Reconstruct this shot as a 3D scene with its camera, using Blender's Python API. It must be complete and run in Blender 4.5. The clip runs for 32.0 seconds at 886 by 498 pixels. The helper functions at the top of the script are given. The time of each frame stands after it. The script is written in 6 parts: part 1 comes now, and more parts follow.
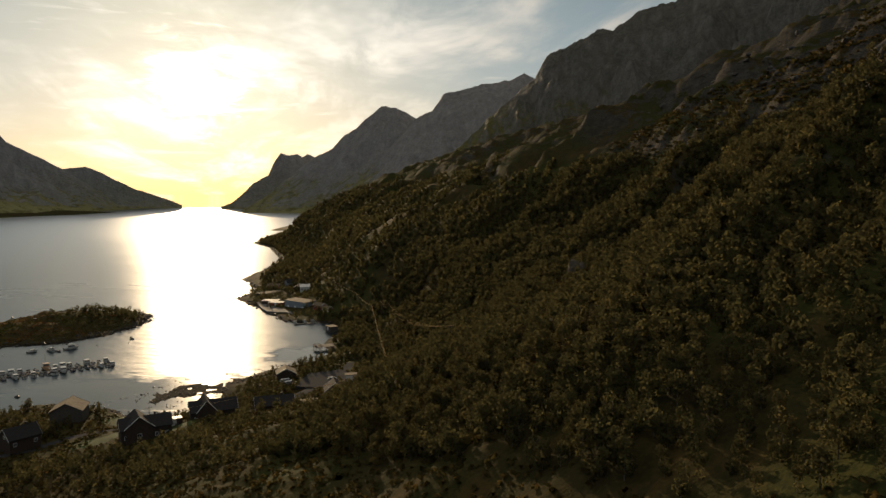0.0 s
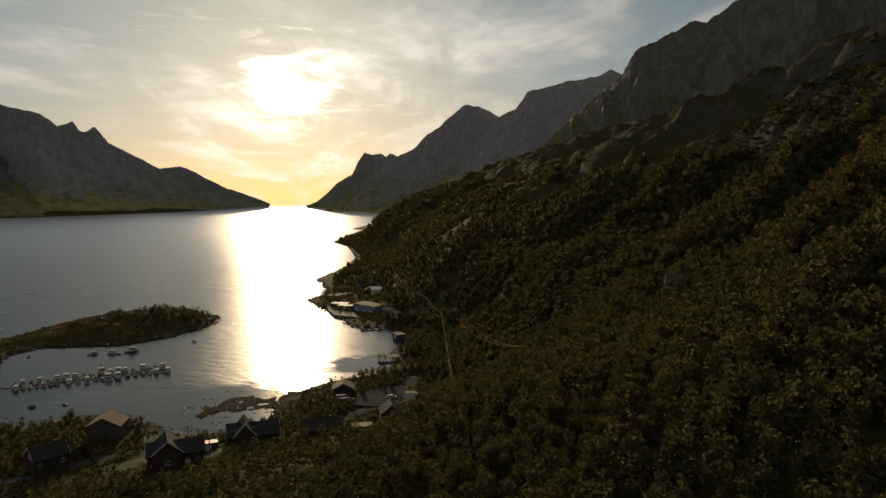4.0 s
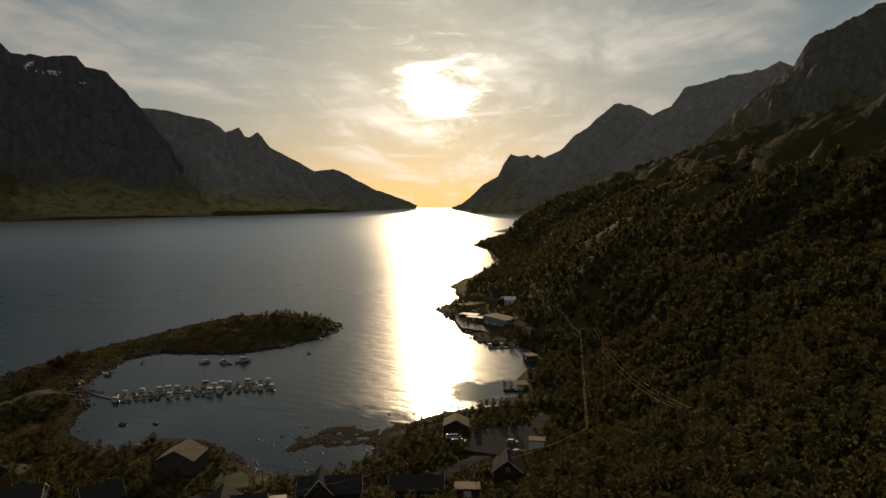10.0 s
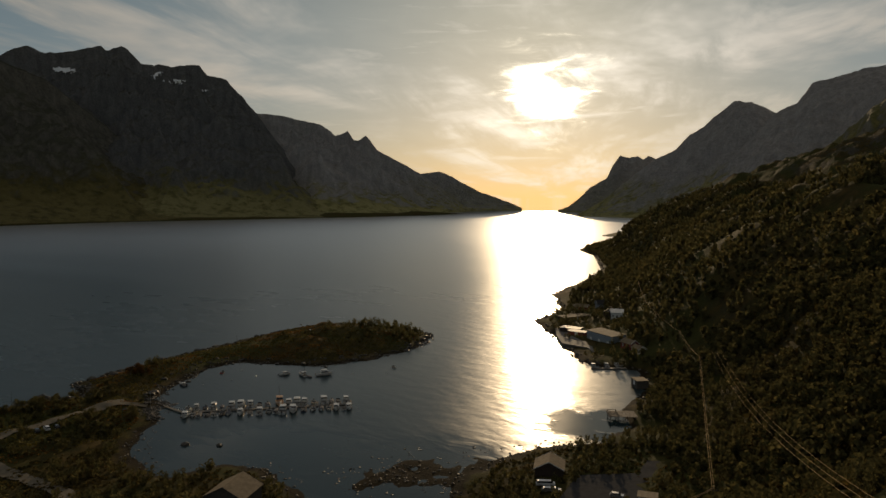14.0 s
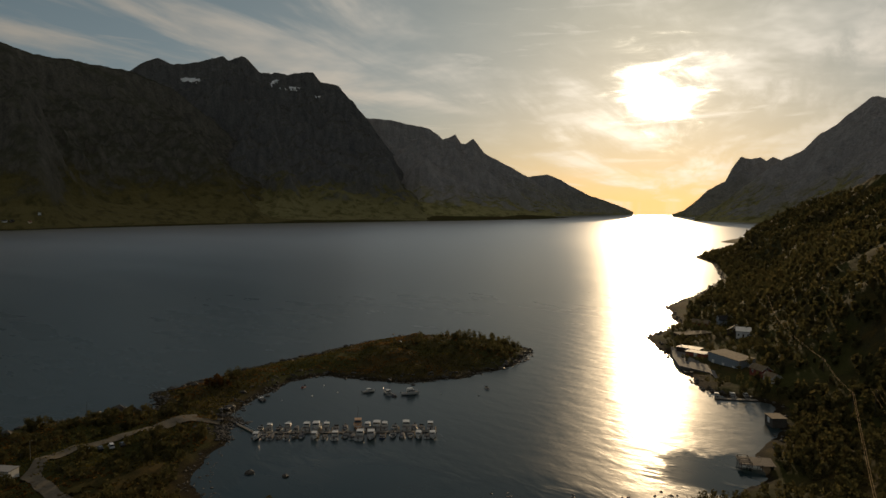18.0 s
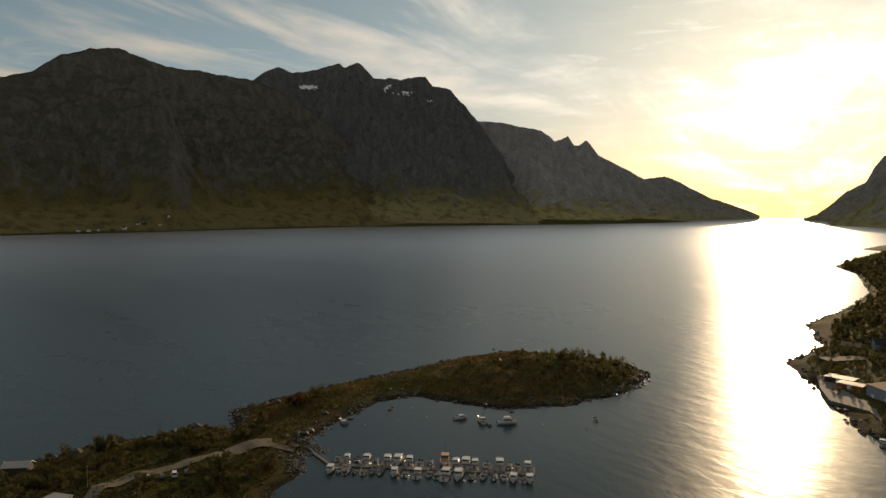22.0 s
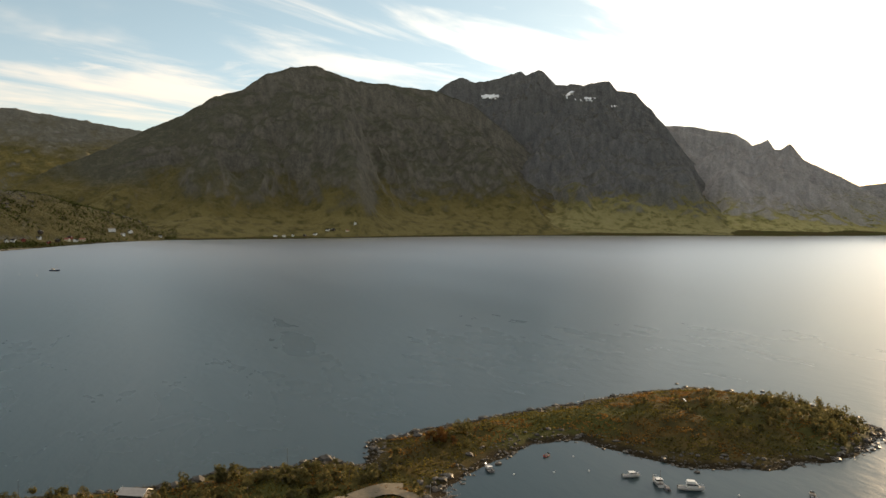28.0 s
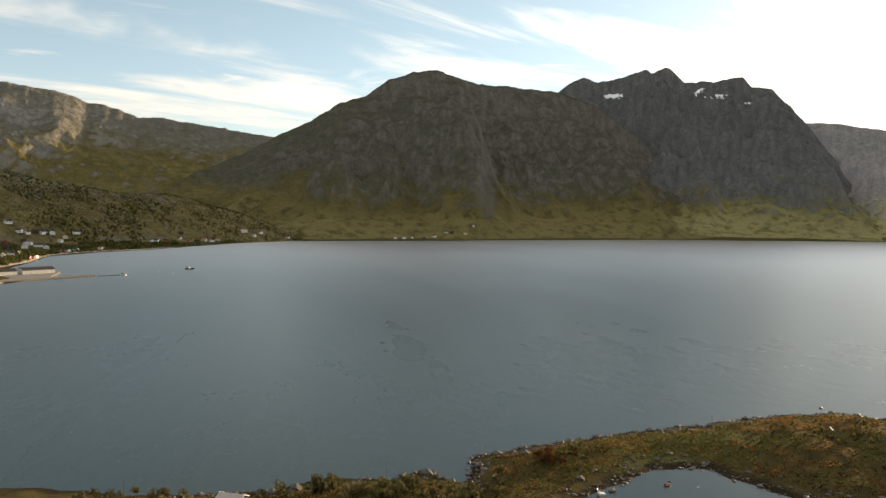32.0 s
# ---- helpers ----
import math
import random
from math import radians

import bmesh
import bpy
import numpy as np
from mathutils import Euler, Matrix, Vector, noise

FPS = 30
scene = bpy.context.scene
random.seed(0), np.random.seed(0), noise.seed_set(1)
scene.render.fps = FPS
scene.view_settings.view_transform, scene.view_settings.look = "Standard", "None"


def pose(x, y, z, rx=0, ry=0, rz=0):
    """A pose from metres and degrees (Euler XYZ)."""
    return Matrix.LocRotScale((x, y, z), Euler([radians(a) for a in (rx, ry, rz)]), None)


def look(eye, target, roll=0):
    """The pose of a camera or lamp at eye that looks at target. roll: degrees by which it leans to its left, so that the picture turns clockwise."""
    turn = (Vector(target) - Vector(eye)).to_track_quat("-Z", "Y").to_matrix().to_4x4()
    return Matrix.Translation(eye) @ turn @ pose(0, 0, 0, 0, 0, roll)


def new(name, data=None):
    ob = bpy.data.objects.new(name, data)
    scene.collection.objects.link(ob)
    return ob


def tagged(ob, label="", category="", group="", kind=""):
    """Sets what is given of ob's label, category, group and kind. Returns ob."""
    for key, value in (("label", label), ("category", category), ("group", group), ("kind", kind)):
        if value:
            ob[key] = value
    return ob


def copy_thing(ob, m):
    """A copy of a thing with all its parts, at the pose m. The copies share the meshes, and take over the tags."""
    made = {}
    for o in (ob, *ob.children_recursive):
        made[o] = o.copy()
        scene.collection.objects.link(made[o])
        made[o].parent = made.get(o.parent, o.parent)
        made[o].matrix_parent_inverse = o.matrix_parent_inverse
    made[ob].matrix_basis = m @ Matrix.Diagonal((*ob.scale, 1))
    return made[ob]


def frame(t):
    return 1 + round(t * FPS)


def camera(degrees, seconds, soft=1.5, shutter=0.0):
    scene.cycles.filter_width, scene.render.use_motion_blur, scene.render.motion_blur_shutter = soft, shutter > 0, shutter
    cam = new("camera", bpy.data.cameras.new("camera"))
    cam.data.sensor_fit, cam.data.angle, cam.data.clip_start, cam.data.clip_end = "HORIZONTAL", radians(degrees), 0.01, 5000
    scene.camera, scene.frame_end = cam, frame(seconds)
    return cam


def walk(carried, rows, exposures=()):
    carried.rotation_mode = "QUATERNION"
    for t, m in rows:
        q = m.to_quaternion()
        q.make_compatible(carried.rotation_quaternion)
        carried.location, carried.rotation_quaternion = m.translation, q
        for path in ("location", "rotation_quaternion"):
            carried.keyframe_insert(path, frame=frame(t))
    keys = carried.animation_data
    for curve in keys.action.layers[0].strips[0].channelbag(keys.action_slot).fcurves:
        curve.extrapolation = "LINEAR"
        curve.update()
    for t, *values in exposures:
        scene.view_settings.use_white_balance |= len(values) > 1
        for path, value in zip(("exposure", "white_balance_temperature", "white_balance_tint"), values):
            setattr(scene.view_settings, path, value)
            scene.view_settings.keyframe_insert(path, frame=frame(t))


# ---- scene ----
cam = camera(63.504, 32.0)

# seconds, place, and (heading to the left of +y, pitch, roll) in degrees
PATH = [
    (0, (20.09, -103.51, 96.16), (6.941, -4.197, -0.418)),
    (1, (20.11, -93.51, 95.97), (8.523, -4.188, -0.385)),
    (2, (19.97, -83.53, 95.88), (10.081, -4.162, -0.373)),
    (3, (19.63, -73.59, 95.79), (11.704, -4.194, -0.311)),
    (6, (17.38, -44.49, 96.00), (17.476, -4.150, -0.190)),
    (7, (15.97, -34.95, 95.97), (19.340, -4.115, -0.150)),
    (8, (14.14, -25.27, 95.77), (21.233, -4.085, -0.113)),
    (9, (11.90, -15.47, 95.46), (23.201, -4.050, -0.097)),
    (10, (9.31, -5.58, 95.23), (25.224, -4.005, -0.065)),
    (11, (6.41, 4.27, 95.13), (27.318, -3.957, -0.009)),
    (12, (3.19, 13.98, 95.12), (29.430, -3.921, 0.029)),
    (13, (-0.35, 23.48, 95.16), (31.533, -3.853, 0.067)),
    (14, (-4.13, 32.76, 95.16), (33.665, -3.802, 0.079)),
    (17, (-17.40, 58.81, 95.08), (40.082, -3.592, 0.209)),
    (18, (-22.62, 67.32, 95.27), (42.235, -3.556, 0.205)),
    (19, (-28.18, 75.73, 95.45), (44.429, -3.507, 0.206)),
    (20, (-34.20, 84.01, 95.66), (46.588, -3.436, 0.208)),
    (21, (-40.59, 92.04, 95.82), (48.805, -3.378, 0.206)),
    (22, (-47.13, 99.77, 95.97), (51.129, -3.335, 0.209)),
    (23, (-53.70, 107.12, 96.11), (53.506, -3.241, 0.276)),
    (24, (-60.24, 113.96, 96.22), (55.892, -3.157, 0.299)),
    (25, (-66.64, 120.31, 96.28), (58.266, -3.076, 0.321)),
    (28, (-82.94, 134.53, 96.49), (65.480, -2.765, 0.570)),
    (29, (-87.06, 137.53, 96.56), (67.873, -2.693, 0.597)),
    (30, (-90.90, 140.20, 96.53), (70.262, -2.649, 0.630)),
    (31, (-94.50, 142.70, 96.42), (72.616, -2.625, 0.700)),
    (32, (-97.94, 145.16, 96.27), (75.029, -2.653, 0.762)),
]


def heading(place, turn):
    yaw, pitch, roll = (radians(a) for a in turn)
    ahead = Vector((-math.sin(yaw) * math.cos(pitch), math.cos(yaw) * math.cos(pitch), math.sin(pitch)))
    return look(place, Vector(place) + ahead * 100, math.degrees(roll))


EXPOSURES = [(0, -0.30, 7000, 11), (4, -0.72, 6900, 11), (14, -0.98, 7050, 11), (19, -0.78, 7100, 11), (22, -0.12, 7200, 11), (25, 0.65, 7300, 12), (28, 1.2, 7300, 13), (32, 1.38, 7200, 13)]
walk(cam, [(t, heading(place, turn)) for t, place, turn in PATH], EXPOSURES)

# ---- light ----
SUN_AZ, SUN_EL = 25.7, 9.3
SUN_DIR = Vector((-math.sin(radians(SUN_AZ)) * math.cos(radians(SUN_EL)),
                  math.cos(radians(SUN_AZ)) * math.cos(radians(SUN_EL)), math.sin(radians(SUN_EL))))
GLOW_DIR = (-math.sin(radians(SUN_AZ)) * math.cos(radians(8.4)), math.cos(radians(SUN_AZ)) * math.cos(radians(8.4)), math.sin(radians(8.4)))
sun_data = bpy.data.lights.new("sun", "SUN")
sun_data.energy, sun_data.angle, sun_data.color = 3.8, radians(0.6), (1.0, 0.76, 0.48)
sun = new("sun", sun_data)
sun.matrix_world = look(SUN_DIR * 500, (0, 0, 0))


class Nodes:
    """A small hand for wiring node trees."""

    def __init__(self, tree):
        self.tree = tree
        tree.nodes.clear()

    def add(self, kind, ins=None, **settings):
        node = self.tree.nodes.new("ShaderNode" + kind)
        for key, value in settings.items():
            setattr(node, key, value)
        for key, value in (ins or {}).items():
            self.set(node, key, value)
        return node

    def set(self, node, key, value):
        sock = node.inputs[key]
        if isinstance(value, bpy.types.NodeSocket):
            self.tree.links.new(value, sock)
        else:
            sock.default_value = value

    def math(self, op, a, b=0.0, c=0.0, clamp=False):
        n = self.add("Math", {0: a, 1: b, 2: c}, operation=op)
        n.use_clamp = clamp
        return n.outputs[0]

    def vmath(self, op, a, b=(0, 0, 0)):
        n = self.add("VectorMath", {0: a, 1: b}, operation=op)
        return n.outputs["Value"] if op in ("DOT_PRODUCT", "LENGTH") else n.outputs[0]

    def noise(self, vector, scale, detail=4.0, rough=0.55, distortion=0.0):
        return self.add("TexNoise", {"Vector": vector, "Scale": scale, "Detail": detail, "Roughness": rough,
                                     "Distortion": distortion}).outputs["Fac"]

    def ramp(self, fac, stops):
        n = self.add("ValToRGB", {"Fac": fac})
        els = n.color_ramp.elements
        while len(els) < len(stops):
            els.new(0.5)
        for e, (pos, col) in zip(els, stops):
            e.position, e.color = pos, (*col, 1) if len(col) == 3 else col
        return n.outputs["Color"]

    def step(self, fac, lo, hi):
        n = self.add("MapRange", {"Value": fac, "From Min": lo, "From Max": hi})
        n.interpolation_type = "SMOOTHSTEP"
        return n.outputs[0]

    def mix(self, fac, a, b, blend="MIX"):
        n = self.add("Mix", data_type="RGBA", blend_type=blend)
        for key, value in ((0, fac), (6, a), (7, b)):
            if not isinstance(value, bpy.types.NodeSocket) and key > 0 and len(value) == 3:
                value = (*value, 1)
            self.set(n, key, value)
        return n.outputs[2]


def make_sky():
    world = bpy.data.worlds.new("sky")
    scene.world = world
    world.use_nodes = True
    k = Nodes(world.node_tree)
    raw = k.add("SeparateXYZ", {0: k.add("TexCoord").outputs["Generated"]})
    way = k.add("CombineXYZ", {0: raw.outputs[0], 1: raw.outputs[1], 2: k.math("MAXIMUM", raw.outputs[2], 0.004)}).outputs[0]
    sky = k.add("TexSky", sky_type="NISHITA", sun_disc=False, sun_elevation=radians(SUN_EL), sun_rotation=radians(-SUN_AZ),
                altitude=100.0, air_density=1.0, dust_density=0.45, ozone_density=1.2)
    k.set(sky, "Vector", way)
    sky = sky.outputs[0]
    base = k.vmath("SCALE", sky)
    base.node.inputs["Scale"].default_value = SKY_STRENGTH
    sep = k.add("SeparateXYZ", {0: way})
    up = k.math("MAXIMUM", sep.outputs[2], 0.0)
    base = k.vmath("MULTIPLY", base, k.mix(k.step(up, 0.02, 0.30), (0.94, 1.0, 1.25), (0.88, 0.98, 1.0)))
    weight = k.math("ADD", k.math("MULTIPLY", k.vmath("DOT_PRODUCT", base, (0.3, 0.5, 0.2)), 0.5), 1.0)
    base = k.vmath("SCALE", base)
    k.set(base.node, "Scale", k.math("DIVIDE", 1.0, weight))
    lift = k.math("ADD", up, 0.10)
    flat = k.add("CombineXYZ", {0: k.math("DIVIDE", sep.outputs[0], lift), 1: k.math("DIVIDE", sep.outputs[1], lift), 2: 0.0}).outputs[0]
    # streaks of cirrus drawn out along one bearing
    turned = k.add("Mapping", {"Vector": flat, "Rotation": (0, 0, radians(108)), "Scale": (2.1, 0.62, 1)}, vector_type="TEXTURE").outputs[0]
    n1 = k.noise(turned, 1.0, 7.0, 0.58, 0.5)
    n2 = k.noise(flat, 0.6, 5.0, 0.6, 0.2)
    low = k.add("Mapping", {"Vector": way, "Scale": (3.0, 3.0, 26.0)}).outputs[0]
    n3 = k.noise(low, 1.6, 6.0, 0.6, 0.5)
    cirrus = k.math("MULTIPLY", k.step(n1, 0.43, 0.63), k.step(n2, 0.38, 0.60))
    banks = k.math("MULTIPLY", k.step(n3, 0.52, 0.78), k.math("SUBTRACT", 1.0, k.step(up, 0.10, 0.36)))
    cloud = k.math("MAXIMUM", k.math("ADD", k.math("MULTIPLY", cirrus, 0.86), 0.09), k.math("MULTIPLY", banks, 0.8), clamp=True)
    # thin even high cloud above the view, added to brighten the shaded land
    fill_veil = k.step(up, 0.42, 0.74)
    cloud = k.math("MAXIMUM", cloud, k.math("MULTIPLY", fill_veil, 0.6))
    # nearness to the sun, as the cosine and its angle
    cosine = k.math("MINIMUM", k.vmath("DOT_PRODUCT", way, GLOW_DIR), 1.0)
    angle = k.math("MULTIPLY", k.math("ARCCOSINE", cosine), 57.2958)
    n4 = k.noise(k.add("Mapping", {"Vector": way, "Scale": (7.0, 7.0, 24.0)}).outputs[0], 1.7, 7.0, 0.62, 0.6)
    wobble = k.math("ADD", angle, k.math("MULTIPLY", k.math("SUBTRACT", n4, 0.5), 11.0))
    core = k.math("EXPONENT", k.math("MULTIPLY", k.math("POWER", k.math("DIVIDE", k.math("MAXIMUM", wobble, 0.0), 1.7), 2.0), -1.0))
    halo = k.math("EXPONENT", k.math("DIVIDE", wobble, -11.0))
    wide = k.math("EXPONENT", k.math("DIVIDE", angle, -38.0))
    lit = k.math("ADD", k.math("ADD", k.math("MULTIPLY", halo, CLOUD_HALO), k.math("MULTIPLY", wide, CLOUD_WIDE)), CLOUD_BASE)
    lit = k.math("ADD", lit, k.math("MULTIPLY", fill_veil, 0.2))
    tint = k.mix(k.step(up, 0.0, 0.22), (1.0, 0.88, 0.69), (1.0, 0.96, 0.88))
    cloud_col = k.vmath("SCALE", tint)
    k.set(cloud_col.node, "Scale", lit)
    mixed = k.mix(cloud, base, cloud_col)
    glow_col = k.vmath("SCALE", (1.0, 0.91, 0.74))
    k.set(glow_col.node, "Scale", k.math("ADD", k.math("MULTIPLY", core, SUN_CORE), k.math("MULTIPLY", halo, SUN_HALO)))
    total = k.vmath("ADD", mixed, glow_col)
    bg = k.add("Background", {"Color": total, "Strength": 1.0})
    out = k.add("OutputWorld", {"Surface": bg.outputs[0]})


SKY_STRENGTH = 0.10
CLOUD_BASE, CLOUD_WIDE, CLOUD_HALO = 0.36, 0.70, 1.6
SUN_CORE, SUN_HALO = 9.0, 0.28
make_sky()

# ---- materials ----


def material(name):
    m = bpy.data.materials.new(name)
    m.use_nodes = True
    return m, Nodes(m.node_tree)


def finish(k, colour, rough, bump=None, strength=0.4, distance=0.05, metal=0.0, spec=0.5, normal=None):
    bsdf = k.add("BsdfPrincipled", {"Base Color": colour if isinstance(colour, bpy.types.NodeSocket) else (*colour, 1), "Roughness": rough,
                                    "Metallic": metal, "Specular IOR Level": spec})
    if bump is not None:
        b = k.add("Bump", {"Height": bump, "Strength": strength, "Distance": distance})
        k.set(bsdf, "Normal", b.outputs[0])
    k.add("OutputMaterial", {"Surface": bsdf.outputs[0]})
    return bsdf


def plain(name, colour, rough=0.6, metal=0.0, scale=1.5, vary=0.25, spec=0.5, relief=0.01):
    m, k = material(name)
    at = k.add("TexCoord").outputs["Object"]
    n = k.noise(at, scale, 5.0)
    fine = k.noise(at, scale * 9, 3.0)
    dark = tuple(c * (1 - vary) for c in colour)
    light = tuple(min(1, c * (1 + vary)) for c in colour)
    col = k.ramp(k.math("ADD", k.math("MULTIPLY", n, 0.7), k.math("MULTIPLY", fine, 0.3)), [(0.3, dark), (0.7, light)])
    finish(k, col, rough, fine, 0.3, relief, metal, spec)
    return m


def ground_material():
    m, k = material("hillside heath and grass")
    at = k.add("NewGeometry").outputs["Position"]
    normal = k.add("SeparateXYZ", {0: k.add("NewGeometry").outputs["Normal"]}).outputs[2]
    z = k.add("SeparateXYZ", {0: at}).outputs[2]
    big, mid, fine = k.noise(at, 0.018, 5.0), k.noise(at, 0.14, 5.0), k.noise(at, 1.3, 4.0)
    heath = k.ramp(k.math("ADD", k.math("MULTIPLY", mid, 0.6), k.math("MULTIPLY", fine, 0.4)),
                   [(0.30, (0.022, 0.019, 0.009)), (0.48, (0.044, 0.036, 0.014)), (0.62, (0.078, 0.053, 0.019)), (0.75, (0.066, 0.036, 0.014))])
    grass = k.ramp(fine, [(0.3, (0.026, 0.031, 0.010)), (0.7, (0.062, 0.058, 0.018))])
    green = k.mix(k.step(big, 0.42, 0.58), grass, heath)
    rock = k.ramp(k.math("ADD", k.math("MULTIPLY", mid, 0.5), k.math("MULTIPLY", fine, 0.5)), [(0.3, (0.035, 0.032, 0.026)), (0.5, (0.075, 0.068, 0.056)), (0.7, (0.15, 0.135, 0.11))])
    steep = k.step(k.math("ADD", normal, k.math("MULTIPLY", k.math("SUBTRACT", mid, 0.5), 0.5)), 0.66, 0.50)
    # bare rock and thin turf above the tree line
    broad = k.noise(at, 0.011, 6.0, 0.62)
    upper = k.step(k.math("ADD", z, k.math("MULTIPLY", k.math("SUBTRACT", broad, 0.5), 110.0)), 112.0, 160.0)
    bare = k.math("MULTIPLY", upper, k.step(k.math("ADD", normal, k.math("MULTIPLY", k.math("SUBTRACT", mid, 0.5), 0.9)), 0.92, 0.72))
    steep = k.math("MULTIPLY", steep, k.math("ADD", 0.2, k.math("MULTIPLY", k.step(z, 55.0, 110.0), 0.8)))
    land = k.mix(k.math("MAXIMUM", steep, bare), green, rock)
    weed = k.ramp(fine, [(0.3, (0.010, 0.008, 0.005)), (0.6, (0.026, 0.020, 0.011)), (0.8, (0.055, 0.048, 0.038))])
    tide = k.step(k.math("ADD", z, k.math("MULTIPLY", mid, 1.8)), 2.3, 1.3)
    crack = k.noise(k.add("Mapping", {"Vector": at, "Scale": (1.0, 0.45, 1.8)}).outputs[0], 0.085, 6.0, 0.68, 0.4)
    relief = k.math("ADD", k.math("ADD", mid, k.math("MULTIPLY", fine, 0.4)), k.math("MULTIPLY", k.math("MULTIPLY", crack, upper), 14.0))
    finish(k, k.mix(tide, land, weed), 0.9, relief, 0.9, 0.5, spec=0.02)
    return m


def mountain_material(name, rock_lo, rock_hi, green_top, lush=1.0, heath=0.6, warm=(1.0, 1.0, 1.0)):
    m, k = material(name)
    at = k.add("NewGeometry").outputs["Position"]
    normal = k.add("SeparateXYZ", {0: k.add("NewGeometry").outputs["Normal"]}).outputs[2]
    z = k.add("SeparateXYZ", {0: at}).outputs[2]
    big, mid, fine = k.noise(at, 0.004, 6.0), k.noise(at, 0.02, 6.0, 0.65), k.noise(at, 0.11, 5.0, 0.65)
    streak = k.noise(k.add("Mapping", {"Vector": at, "Scale": (0.03, 0.03, 0.008)}).outputs[0], 1.0, 7.0, 0.62)
    # warm puts low-sun gold into the grass colour of slopes left in shadow
    green_stops = [(p, tuple(c * lush * t for c, t in zip(col, warm))) for p, col in ((0.30, (0.045, 0.046, 0.016)), (0.50, (0.105, 0.095, 0.030)), (0.68, (0.19, 0.155, 0.055)))]
    mixer = k.math("ADD", k.math("MULTIPLY", streak, 0.55), k.math("MULTIPLY", fine, 0.45))
    rock = k.ramp(mixer, [(0.32, rock_lo), (0.52, tuple((a + b) / 2 for a, b in zip(rock_lo, rock_hi))), (0.70, rock_hi)])
    mix_low = k.math("ADD", k.math("MULTIPLY", mid, 0.6), k.math("MULTIPLY", fine, 0.4))
    green = k.ramp(mix_low, green_stops)
    moor = k.ramp(mix_low, [(0.30, (0.032, 0.034, 0.023)), (0.52, (0.060, 0.060, 0.040)), (0.70, (0.115, 0.108, 0.075))])
    level = k.math("ADD", z, k.math("MULTIPLY", k.math("SUBTRACT", big, 0.5), 420.0))
    level = k.math("ADD", level, k.math("MULTIPLY", k.math("SUBTRACT", mid, 0.5), 260.0))
    low = k.step(level, green_top + 120, green_top - 60)
    gentle = k.step(k.math("ADD", normal, k.math("ADD", k.math("MULTIPLY", k.math("SUBTRACT", mid, 0.5), 0.25), k.math("MULTIPLY", k.math("SUBTRACT", fine, 0.5), 0.35))), 0.44, 0.70)
    cover = k.math("MULTIPLY", low, k.math("ADD", k.math("MULTIPLY", gentle, 0.75), 0.25))
    # foot grass, its colour also brightened for sun that never reaches it
    sunlit_meadow = k.math("MULTIPLY", k.step(level, 230.0, 60.0), k.step(mid, 0.36, 0.56))
    green = k.mix(sunlit_meadow, green, (0.175 * lush * warm[0], 0.158 * lush * warm[1], 0.068 * lush * warm[2]))
    high = k.mix(k.math("MULTIPLY", k.math("ADD", k.math("MULTIPLY", gentle, 0.85), 0.15), heath), rock, moor)
    finish(k, k.mix(cover, high, green), 0.9, k.math("ADD", mid, k.math("MULTIPLY", fine, 0.35)), 0.9, 20.0, spec=0.2)
    return m


def mountain_snow():
    m, k = material("old summer snow")
    at = k.add("NewGeometry").outputs["Position"]
    n = k.noise(at, 0.03, 5.0)
    finish(k, k.ramp(n, [(0.3, (0.72, 0.74, 0.77)), (0.7, (0.86, 0.87, 0.88))]), 0.8, n, 0.4, 2.0)
    return m


